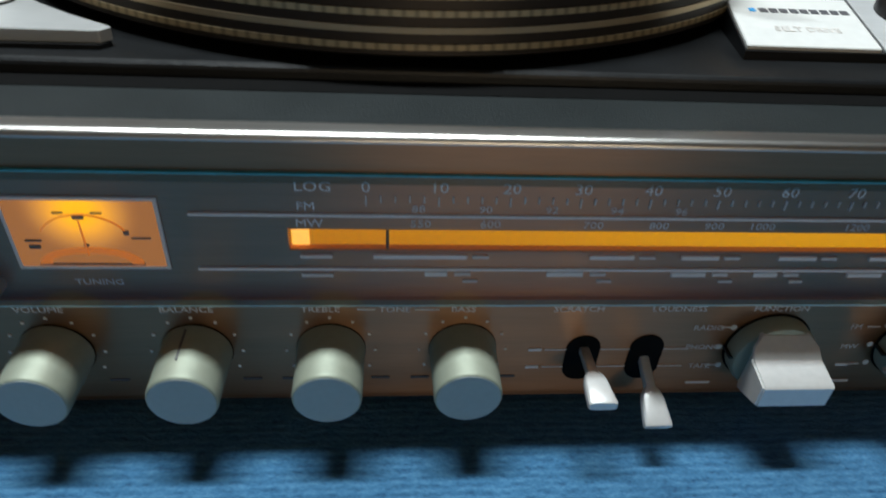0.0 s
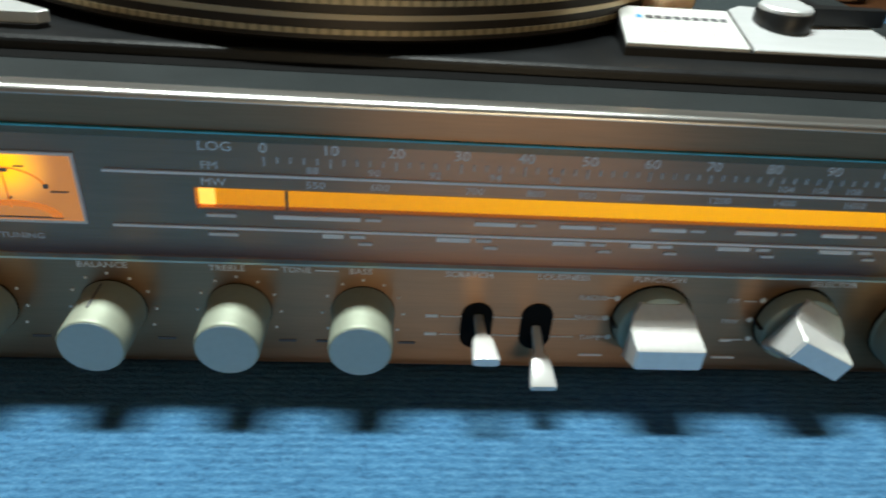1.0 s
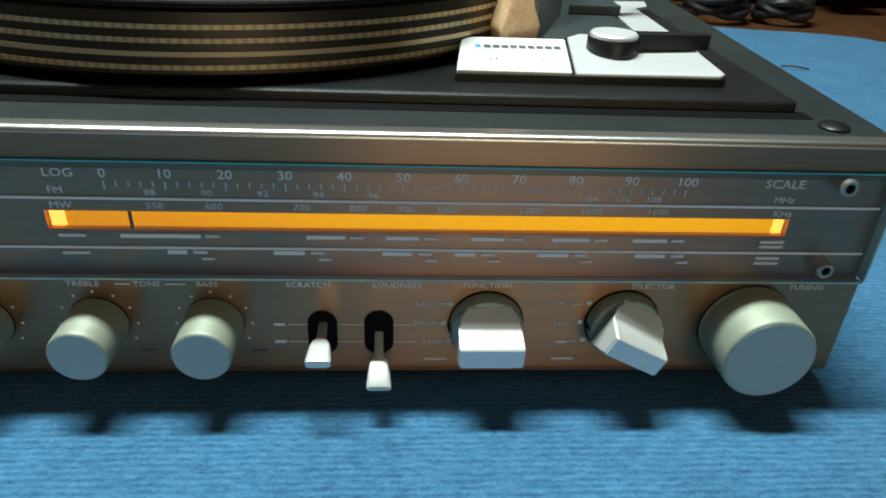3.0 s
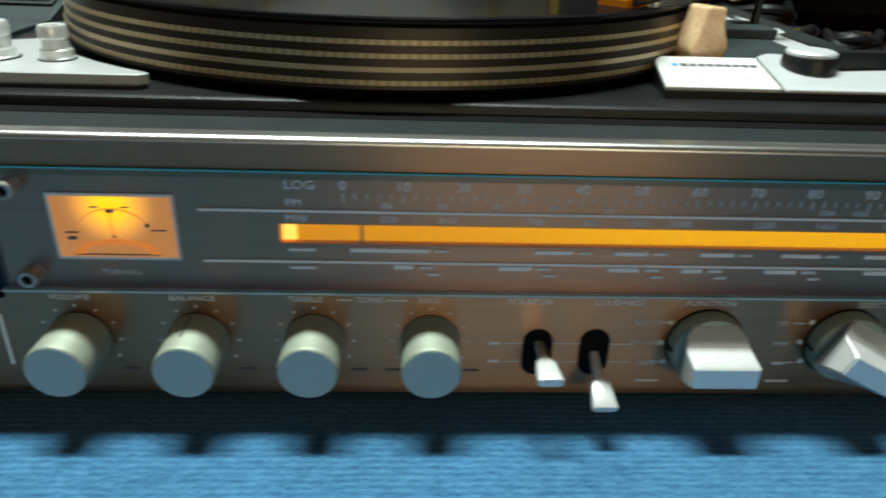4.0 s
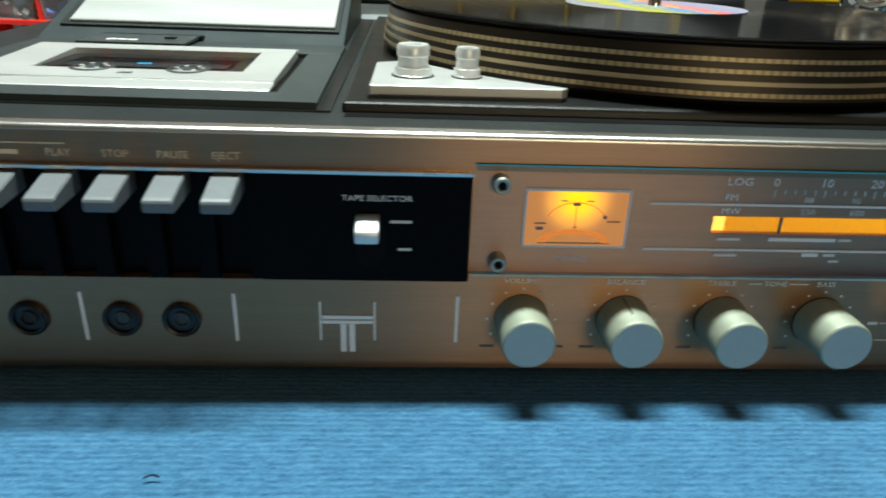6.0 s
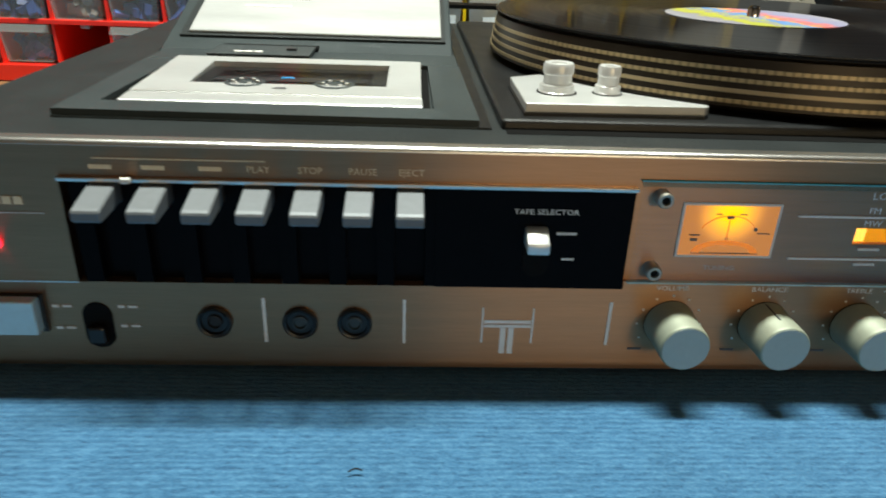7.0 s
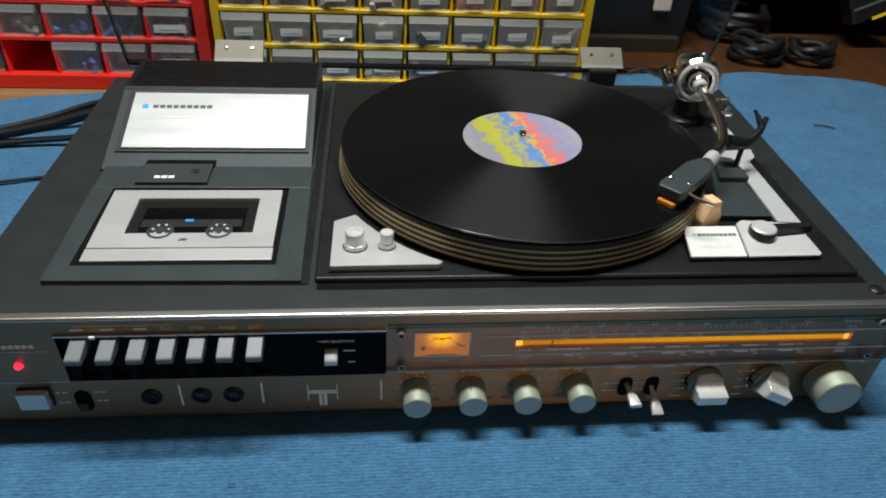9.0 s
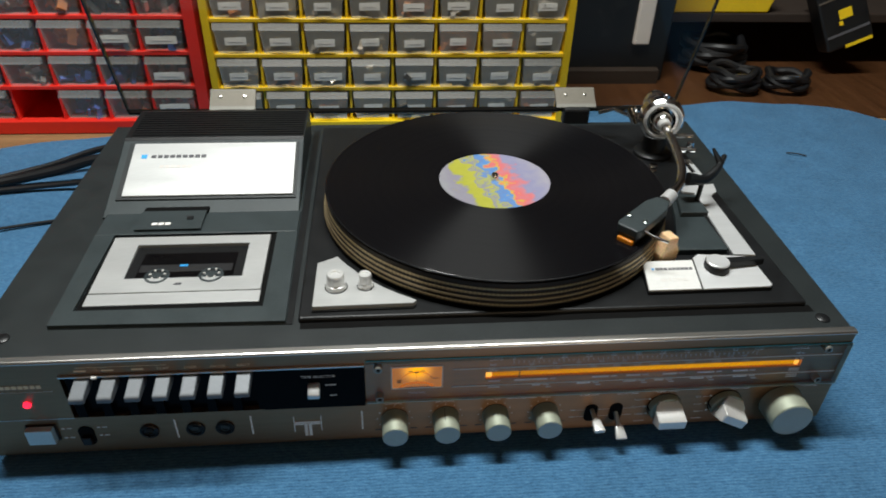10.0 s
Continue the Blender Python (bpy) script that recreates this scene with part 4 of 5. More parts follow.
for ob in (lid, *lid.children_recursive):
    ob.data.transform(Matrix.Translation((0, 0, -0.0012)))
hood_side = [(0.1790, 0.0960), (0.1790, 0.0966), (0.2660, 0.1262), (0.2720, 0.1285), (0.3300, 0.1300), (0.3420, 0.1255), (0.3420, 0.0960)]
hood = part("deck_hood", prism(hood_side, -0.2500, -0.0800, bevel=0.0010, seg=2), "grey", stereo, "sloping dark grey cassette deck hood")
part("hood_top", prism([(0.2682, 0.1274), (0.2720, 0.1291), (0.3300, 0.1306), (0.3420, 0.1262), (0.3425, 0.1200), (0.2740, 0.1250)], -0.2495, -0.0805), "black", hood)
for k in range(11):
    y = 0.2760 + 0.0050 * k
    z = 0.1291 + (y - 0.272) * 0.0259
    part("hood_rib", box(-0.2440, -0.0815, y, y + 0.0022, z - 0.001, z + 0.0008), "black", hood)
SL = Matrix.Translation((0, 0.2000, 0.1038)) @ Matrix.Rotation(math.atan2(0.0296, 0.0870), 4, "X")
pl = box(-0.2375, -0.0865, 0.0, 0.0660, 0.0, 0.0016, 0.0004, 1)
bmesh.ops.transform(pl, matrix=SL @ Matrix.Translation((0, 0, 0.0014)), verts=pl.verts)
plate = part("name_plate", pl, "alu_white", hood, "bright brushed aluminium name plate")
pf = box(-0.2425, -0.0840, -0.0030, 0.0680, -0.0005, 0.0014)
bmesh.ops.transform(pf, matrix=SL, verts=pf.verts)
part("plate_frame", pf, "cover", hood)


def on_slope(x0, x1, y0, y1, mat, name="mark_bar"):
    b = box(x0, x1, y0 + 0.004, y1 + 0.004, 0.0029, 0.0033)
    bmesh.ops.transform(b, matrix=SL, verts=b.verts)
    return part(name, b, mat, plate)


on_slope(-0.2285, -0.2235, 0.0420, 0.0470, "print_blue", "mark_square")
for k in range(9):
    on_slope(-0.2195 + 0.0057 * k, -0.2195 + 0.0057 * k + 0.0044, 0.0425, 0.0462, "print_dark")
for k in range(6):
    on_slope(-0.2100 + 0.0050 * k, -0.2100 + 0.0050 * k + 0.0038, 0.0300, 0.0330, "print_dim")
part("counter_slot", box(-0.2140, -0.1590, 0.1795, 0.1880, 0.0990, 0.1010), "dark", hood)
ctr = part("counter_panel", prism([(0.1520, 0.0998), (0.1520, 0.1010), (0.1805, 0.1016), (0.1805, 0.0998)], -0.2150, -0.1600), "grey", deck, "small grey counter panel")
for k in range(3):
    part("counter_digit", box(-0.2020 + 0.0055 * k, -0.1975 + 0.0055 * k, 0.1580, 0.1618, 0.1010, 0.1015), "print", ctr)
part("counter_button", box(-0.1745, -0.1690, 0.1660, 0.1705, 0.1010, 0.1024, 0.0004), "black", ctr)

# ---- turntable ----
plinth = part("turntable_plinth", prism([(0.0310, 0.0940), (0.0316, 0.0990), (0.3560, 0.0990), (0.3600, 0.0940)], -0.0680, 0.3185, bevel=0.0016, seg=3), "black", stereo, "raised black turntable plinth")
# flat strip whose black gives the shade at the plinth's foot
part("plinth_groove", box(-0.0665, 0.3215, 0.0245, 0.0325, 0.0946, 0.0950), "dark", plinth, "flat black strip for the shaded groove along the plinth")
part("plinth_line", box(-0.0775, -0.0720, 0.0300, 0.3550, 0.0946, 0.0956), "black", plinth)
CX, CY = 0.0960, 0.1840
TT = Matrix.Translation((CX, CY, 0))
platter = part("platter", lathe([(0.1480, 0.1005), (0.1532, 0.1030), (0.1526, 0.1070), (0.1518, 0.1120), (0.1510, 0.1170), (0.1500, 0.1222), (0.1480, 0.1232), (0, 0.1232)], TT, 128), "platter", stereo, "dark platter with bands of strobe dots on its rim", smooth=True)
for z, r in ((0.1052, 0.1530), (0.1094, 0.1524), (0.1136, 0.1517), (0.1178, 0.1510)):
    part("strobe_band", lathe([(r - 0.0015, z - 0.0008), (r + 0.00035, z - 0.0008), (r + 0.00025, z + 0.0008), (r - 0.0015, z + 0.0008)], TT, 128), "brass_line" if z == 0.1094 else "strobe", platter, smooth=True)
part("mat", lathe([(0.1475, 0.1230), (0.1475, 0.1240), (0, 0.1240)], TT, 96), "rubber", platter)
record = thing("record", "black vinyl record with a colourful printed label", "record", at=(CX, CY, 0.1240))
part("disc", lathe([(0.1495, 0.1240), (0.1510, 0.1247), (0.1510, 0.1251), (0.1495, 0.1258), (0.1470, 0.1256), (0.0540, 0.1256), (0.0510, 0.1254), (0, 0.1254)], TT, 128), "record", record)
part("record_label", lathe([(0.0500, 0.1253), (0.0500, 0.1259), (0.0036, 0.1259)], TT, 64), "label", record, "pink, yellow and blue printed label")
part("rim_bead", lathe([(0.1496, 0.1257), (0.1509, 0.1254), (0.1510, 0.1250), (0.1500, 0.1250)], TT, 128), "vinyl", record)
for ob in record.children:
    if ob.name.startswith(("disc", "record_label")):
        ob.data.transform(Matrix.Translation((-CX, -CY, 0)))
        ob.matrix_parent_inverse = Matrix()
        ob.location = (0, 0, -0.1240)
part("spindle", lathe([(0.0036, 0.123), (0.0036, 0.1300), (0.0026, 0.1318), (0, 0.1322)], TT, 20), "chrome", stereo, "chrome spindle", smooth=True)

# speed control plate
arc = [(CX + 0.1610 * math.cos(radians(a)), CY + 0.1610 * math.sin(radians(a))) for a in (211.5, 216, 221, 226, 231, 236, 240.5)]
tri = [(-0.0580, 0.0385), (0.0160, 0.0395), (0.0185, 0.0425)] + arc[::-1] + [(-0.0420, 0.1010), (-0.0575, 0.0925)]
part("speed_plate_base", prism([(CX + (x - CX) * 1.004, y - 0.0012) for x, y in tri], 0.0985, 0.1004, "z"), "black", stereo)
speed = part("speed_plate", prism(tri, 0.1003, 0.1040, "z", 0.0003, 1), "alu_white", stereo, "bright aluminium speed control plate")
for x, y, r, h in ((-0.0415, 0.0610, 0.0066, 0.0125), (-0.0195, 0.0610, 0.0049, 0.0118)):
    at = Matrix.Translation((x, y, 0.1040))
    part("speed_knob", lathe([(r * 1.2, 0), (r * 1.2, 0.0006), (r * 1.12, 0.0010), (r * 1.12, 0.0034), (r * 0.94, 0.0040), (r * 0.92, h * 0.62), (r, h * 0.66), (r, h - 0.0012), (r * 0.90, h), (r * 0.55, h - 0.0002), (r * 0.5, h - 0.0009), (0, h - 0.0009)], at, 36), "bright", speed, "small bright metal knob", smooth=True)
    part("knob_gap", lathe([(r * 1.3, 0.0), (r * 1.3, 0.0003), (0, 0.0003)], at, 36), "dark", speed)

# name badge with the lift control
badge_pts = [(0.1970, 0.0455), (0.2960, 0.0465), (0.2985, 0.0490), (0.2930, 0.0810), (0.2490, 0.0850), (0.2440, 0.0810), (0.2432, 0.0785), (0.2015, 0.0780)]


def tilted(bm, low=0.100):
    """Let the upper face of a badge piece fall towards the front."""
    for v in bm.verts:
        if v.co.z > low:
            v.co.z += (v.co.y - 0.066) * 0.15
    return bm


riser = part("badge_base", tilted(prism(badge_pts, 0.0988, 0.1048, "z")), "black", stereo)
part("badge_plate", tilted(prism([(0.2410, 0.0460), (0.2955, 0.0468), (0.2978, 0.0490), (0.2925, 0.0805), (0.2500, 0.0845), (0.2445, 0.0805)], 0.1047, 0.1060, "z", 0.0003, 1)), "alu", riser, "satin aluminium control plate")
badge = part("badge", tilted(prism([(0.1975, 0.0462), (0.2396, 0.0462), (0.2428, 0.0778), (0.2018, 0.0774)], 0.1047, 0.1062, "z", 0.0003, 1)), "white", riser, "white name badge")
part("mark_square", tilted(box(0.2062, 0.2082, 0.0672, 0.0692, 0.1061, 0.1064)), "print_blue", badge)
for k in range(9):
    part("mark_bar", tilted(box(0.2095 + 0.0034 * k, 0.2095 + 0.0034 * k + 0.0026, 0.0668, 0.0694, 0.1061, 0.1064)), "print_dark", badge)
writing("BELT DRIVE", 0, 0, 0.0042, "print_dim", badge, flat=Matrix.Translation((0.2205, 0.0562, 0.1049)) @ Matrix.Rotation(math.atan(0.15), 4, "X"))
LK = Matrix.Translation((0.2598, 0.0690, 0.1052))
lift = part("lift_knob", lathe([(0.0100, 0), (0.0100, 0.0056), (0.0096, 0.0062), (0, 0.0062)], LK, 40), "black", stereo, "black lift control knob with a bright cap", smooth=True)
part("knob_cap", lathe([(0.0092, 0.0061), (0.0092, 0.0074), (0.0084, 0.0080), (0, 0.0077)], LK, 40), "alu", lift, "spun aluminium cap", smooth=True)
part("lift_arm", prism([(0.2640, 0.0660), (0.2990, 0.0700), (0.2990, 0.0745), (0.2650, 0.0735)], 0.1068, 0.1130, "z", 0.0006), "black", lift)

# arm board: silver strip, dark platform, rest and small dial slot
part("arm_strip", prism([(0.2815, 0.2090), (0.2835, 0.1985), (0.2935, 0.1965), (0.2920, 0.1900), (0.2870, 0.0940), (0.3055, 0.0925), (0.3075, 0.1900), (0.3165, 0.1985), (0.3195, 0.2130), (0.3020, 0.2110)], 0.0988, 0.1006, "z"), "alu", stereo, "brushed aluminium arm strip")
platform = part("arm_platform", prism([(0.2380, 0.0975), (0.2830, 0.0965), (0.2830, 0.1890), (0.2660, 0.1900), (0.2560, 0.1480)], 0.0988, 0.1042, "z", 0.0006), "grey", stereo, "dark grey arm platform")
part("rest_block", prism([(0.2600, 0.1480), (0.2860, 0.1480), (0.2860, 0.1790), (0.2680, 0.1800)], 0.1040, 0.1090, "z", 0.0008), "grey", platform)
rest = part("arm_rest", add_tube(bmesh.new(), [(0.2830, 0.1690, 0.1080), (0.2850, 0.1715, 0.1300)], 0.0022, 12), "black", stereo, "black arm rest with a clip", smooth=True)
clip = bmesh.new()
add_tube(clip, curve_points([(0.2700, 0.1705, 0.1310), (0.2850, 0.1715, 0.1290), (0.2990, 0.1790, 0.1340), (0.3130, 0.1960, 0.1400)], 6), 0.0058, 10, 0.0024)
part("clip", clip, "black", rest, smooth=True)
part("clip_hook", add_tube(bmesh.new(), [(0.3060, 0.1860, 0.1360), (0.3000, 0.1960, 0.1480)], 0.0036, 8, 0.0014), "black", rest, smooth=True)
slot = bmesh.new()
for x0, x1, y0, y1 in ((0.3020, 0.3160, 0.2600, 0.2650), (0.3020, 0.3160, 0.2320, 0.2370), (0.3020, 0.3065, 0.2370, 0.2600), (0.3115, 0.3160, 0.2370, 0.2600)):
    add_box(slot, x0, x1, y0, y1, 0.0988, 0.1006)
part("slot_frame", slot, "alu", stereo, "silver slot frame")
part("slot_hole", box(0.3065, 0.3115, 0.2370, 0.2600, 0.0988, 0.0993), "dark", stereo)
for x, y in ((0.2723, 0.2531), (0.2680, 0.2440)):
    part("deck_screw", lathe([(0.0046, 0), (0.0046, 0.0022), (0.0036, 0.0034), (0.0015, 0.0030), (0, 0.0030)], Matrix.Translation((x, y, 0.0988)), 20), "chrome", stereo, smooth=True)
for x, y in ((-0.2700, 0.0250), (0.3240, 0.0165)):
    part("cover_screw", lathe([(0.0052, 0), (0.0052, 0.0010), (0.0040, 0.0018), (0, 0.0018)], Matrix.Translation((x, y, 0.0946)), 20), "black", stereo, smooth=True)

# ---- tonearm ----
arm = thing("tonearm", "polished curved tonearm with black headshell and orange stylus grip", "tonearm", at=(0.2870, 0.2830, 0.0990))
part("arm_base", lathe([(0.0200, 0.0990), (0.0200, 0.1020), (0.0170, 0.1040), (0.0125, 0.1050), (0.0115, 0.1260), (0, 0.1260)], Matrix.Translation((0.2815, 0.2830, 0)), 40), "black", arm, smooth=True)
part("arm_collar", lathe([(0.0145, 0.1215), (0.0155, 0.1230), (0.0155, 0.1330), (0.0140, 0.1350), (0, 0.1350)], Matrix.Translation((0.2815, 0.2830, 0)), 40), "chrome", arm, smooth=True)
AX = Vector((-0.20, -1.0, 0.0)).normalized()
AM = Matrix.Translation((0.2800, 0.2760, 0.1430)) @ AX.to_track_quat("Z", "Y").to_matrix().to_4x4()
part("gimbal", lathe([(0.0115, -0.008), (0.0195, -0.0080), (0.0220, -0.0050), (0.0220, 0.0050), (0.0195, 0.0085), (0.0130, 0.0085), (0.0120, 0.0050), (0.0115, -0.008)], AM, 44), "chrome", arm, "round chrome gimbal ring", smooth=True)
part("gimbal_core", lathe([(0.0098, -0.0160), (0.0098, 0.0120), (0.0070, 0.0160), (0.0060, 0.0170), (0, 0.0170)], AM, 32), "chrome", arm, smooth=True)
part("counterweight", lathe([(0.0060, -0.0140), (0.0060, -0.0240), (0.0125, -0.0250), (0.0138, -0.0270), (0.0138, -0.0360), (0.0126, -0.0375), (0.0130, -0.0410), (0.0110, -0.0470), (0, -0.0470)], AM, 40), "chrome", arm, "ribbed chrome counterweight", smooth=True)
tube = curve_points([(0.2768, 0.2600, 0.1430), (0.2740, 0.2400, 0.1430), (0.2680, 0.2050, 0.1440), (0.2620, 0.1730, 0.1420), (0.2520, 0.1480, 0.1400), (0.2390, 0.1310, 0.1388), (0.2280, 0.1190, 0.1378)], 8)
part("arm_tube", add_tube(bmesh.new(), tube, 0.0044, 14, 0.0040), "chrome", arm, "curved polished arm tube", smooth=True)
part("arm_ferrule", add_tube(bmesh.new(), [tube[-8], tube[-1]], 0.0056, 14), "alu", arm, smooth=True)
HD = (Vector((0.1800, 0.0760, 0)) - Vector((0.2280, 0.1190, 0))).normalized()
HM = Matrix.Translation((0.2260, 0.1172, 0.1372)) @ Matrix.Rotation(math.atan2(HD.y, HD.x), 4, "Z") @ Matrix.Rotation(radians(3), 4, "Y")
hs = prism([(0.0, -0.0055), (0.0120, -0.0100), (0.0520, -0.0105), (0.0560, -0.0085), (0.0560, 0.0085), (0.0520, 0.0105), (0.0120, 0.0100), (0.0, 0.0055)], -0.0022, 0.0050, "z", 0.0010)
bmesh.ops.transform(hs, matrix=HM, verts=hs.verts)
head = part("headshell", hs, "grey", arm, "dark grey headshell", smooth=False)
for y in (-0.0070, 0.0070):
    part("headshell_screw", lathe([(0.0021, 0.0), (0.0021, 0.0018), (0.0012, 0.0024), (0, 0.0024)], HM @ Matrix.Translation((0.0420, y, 0.0050)), 16), "chrome", head, smooth=True)
cb = box(0.0360, 0.0555, -0.0080, 0.0080, -0.0085, -0.0022, 0.0008)
bmesh.ops.transform(cb, matrix=HM, verts=cb.verts)
part("cartridge", cb, "black", head)
og = box(0.0430, 0.0580, -0.0070, 0.0070, -0.0125, -0.0050, 0.0010)
bmesh.ops.transform(og, matrix=HM, verts=og.verts)
part("stylus_grip", og, "orange", head, "orange stylus grip")
fl = bmesh.new()
add_tube(fl, [HM @ Vector((0.0470, 0.0100, 0.0012)), HM @ Vector((0.0480, 0.0180, 0.0010)), HM @ Vector((0.0440, 0.0300, -0.0010))], 0.0016, 8, 0.0011)
part("finger_lift", fl, "chrome", head, smooth=True)
aw = bmesh.new()
add_tube(aw, [(0.3020, 0.2790, 0.1200), (0.3180, 0.2740, 0.1230)], 0.0032, 10, 0.0022)
add_tube(aw, [(0.2950, 0.2640, 0.1130), (0.3150, 0.2560, 0.1160)], 0.0030, 10, 0.0024)
add_tube(aw, [(0.3110, 0.2620, 0.1100), (0.3110, 0.2620, 0.1220)], 0.0040, 10, 0.0034)
part("antiskate_lever", aw, "chrome", arm, smooth=True)
aw = bmesh.new()
add_tube(aw, [(0.2660, 0.3060, 0.1290), (0.2460, 0.3220, 0.1330), (0.2300, 0.3240, 0.1280)], 0.0022, 8)
add_tube(aw, [(0.2640, 0.2980, 0.1290), (0.2560, 0.3020, 0.1430)], 0.0060, 12, 0.0054)
part("weight_hook", aw, "chrome", arm, smooth=True)

part("gimbal_rim", lathe([(0.0150, 0.0080), (0.0165, 0.0105), (0.0185, 0.0095), (0.0190, 0.0075)], AM, 44), "bright", arm, smooth=True)
part("pivot_screw", lathe([(0.0030, 0), (0.0030, 0.0040), (0.0018, 0.0052), (0, 0.0052)], Matrix.Translation((0.2800, 0.2740, 0.1640)), 16), "chrome", arm, smooth=True)
part("tube_collar", add_tube(bmesh.new(), [tube[0], tube[3]], 0.0066, 16, 0.0056), "bright", arm, smooth=True)
# the strobe lamp's prism, lit only by its bright colour
amb = thing("resin_block", "small strobe lamp prism on the turntable plinth, its amber light painted into its colour", "block", at=(0.2235, 0.0880, 0.0990))
bk = prism([(-0.0080, 0.0), (0.0070, -0.0005), (0.0095, 0.0120), (0.0060, 0.0200), (0.0055, 0.0265), (-0.0035, 0.0272), (-0.0055, 0.0200), (-0.0088, 0.0110)], -0.0060, 0.0060, "y", 0.0012)
bmesh.ops.transform(bk, matrix=Matrix.Translation((0.2235, 0.0880, 0.0992)) @ Matrix.Rotation(radians(20), 4, "Z"), verts=bk.verts)
part("block", bk, "amber", amb)

# ---- hinged dust cover, standing open ----
cover = thing("dust_cover", "smoked clear acrylic dust cover standing open behind the stereo", "dust cover", at=(0.0, BACK, 0.1))
HX0, HX1, HY, HZ, LEAN_BACK = -0.2805, 0.3370, BACK + 0.008, 0.110, -0.35


def lid_at(x, h, d=0.0):
    """A point of the open cover: h up along it, d towards its front side."""
    c = 1 / math.hypot(1, LEAN_BACK)
    return Vector((x, HY + c * (LEAN_BACK * h - d), HZ + c * (h + LEAN_BACK * d)))


def lid_slab(x0, x1, h0, h1, d0, d1):
    bm = bmesh.new()
    vs = [bm.verts.new(lid_at(x, h, d)) for d in (d0, d1) for x, h in ((x0, h0), (x1, h0), (x1, h1), (x0, h1))]
    for f in ((0, 1, 2, 3), (4, 5, 6, 7), (0, 1, 5, 4), (1, 2, 6, 5), (2, 3, 7, 6), (3, 0, 4, 7)):
        bm.faces.new([vs[k] for k in f])
    return bm


def one_sheet(x0, x1, h0, h1, d):
    bm = bmesh.new()
    bm.faces.new([bm.verts.new(lid_at(x, h, d)) for x, h in ((x0, h0), (x1, h0), (x1, h1), (x0, h1))])
    return bm


pane = part("pane", one_sheet(HX0, HX1, 0.0, 0.34, 0.0), "lid", cover)
pane.visible_shadow = False
part("side_edge", lid_slab(HX0 - 0.0008, HX0 + 0.0012, 0.0, 0.34, -0.002, 0.003), "lid_edge", cover)
part("side_edge", lid_slab(HX1 - 0.0008, HX1 + 0.0008, 0.0, 0.34, -0.002, 0.002), "lid_edge", cover)
part("bottom_edge", lid_slab(HX0, HX1, -0.003, 0.0005, -0.002, 0.003), "lid_edge", cover)
# highlight on the acrylic's lower edge, made as a bright sliver
part("bottom_gleam", lid_slab(-0.02, 0.20, -0.0045, -0.003, -0.001, 0.003), "trim", cover)
for x0, x1 in ((-0.1930, -0.1430), (0.1970, 0.2440)):
    HM2 = Matrix.Translation((0, BACK + 0.004, 0.1105)) @ Matrix.Rotation(radians(38), 4, "X")
    hp = box(x0, x1, 0.0, 0.0265, 0.0, 0.0026, 0.0005, 1)
    bmesh.ops.transform(hp, matrix=HM2, verts=hp.verts)
    h = part("hinge", hp, "hinge_plate", cover, "flat metal hinge plate")
    for x in (x0 + 0.012, x1 - 0.012):
        part("rivet", lathe([(0.0022, 0), (0.0016, 0.0012), (0, 0.0014)], HM2 @ Matrix.Translation((x, 0.0165, 0.0026)), 14), "chrome", h, smooth=True)
    part("hinge_knuckle", box(x0 + 0.008, x1 - 0.008, BACK - 0.004, BACK + 0.010, 0.0930, 0.1130, 0.003), "black", cover)

# ---- small-parts cabinets ----
FY = 0.580      # their front
ROW = 0.0475


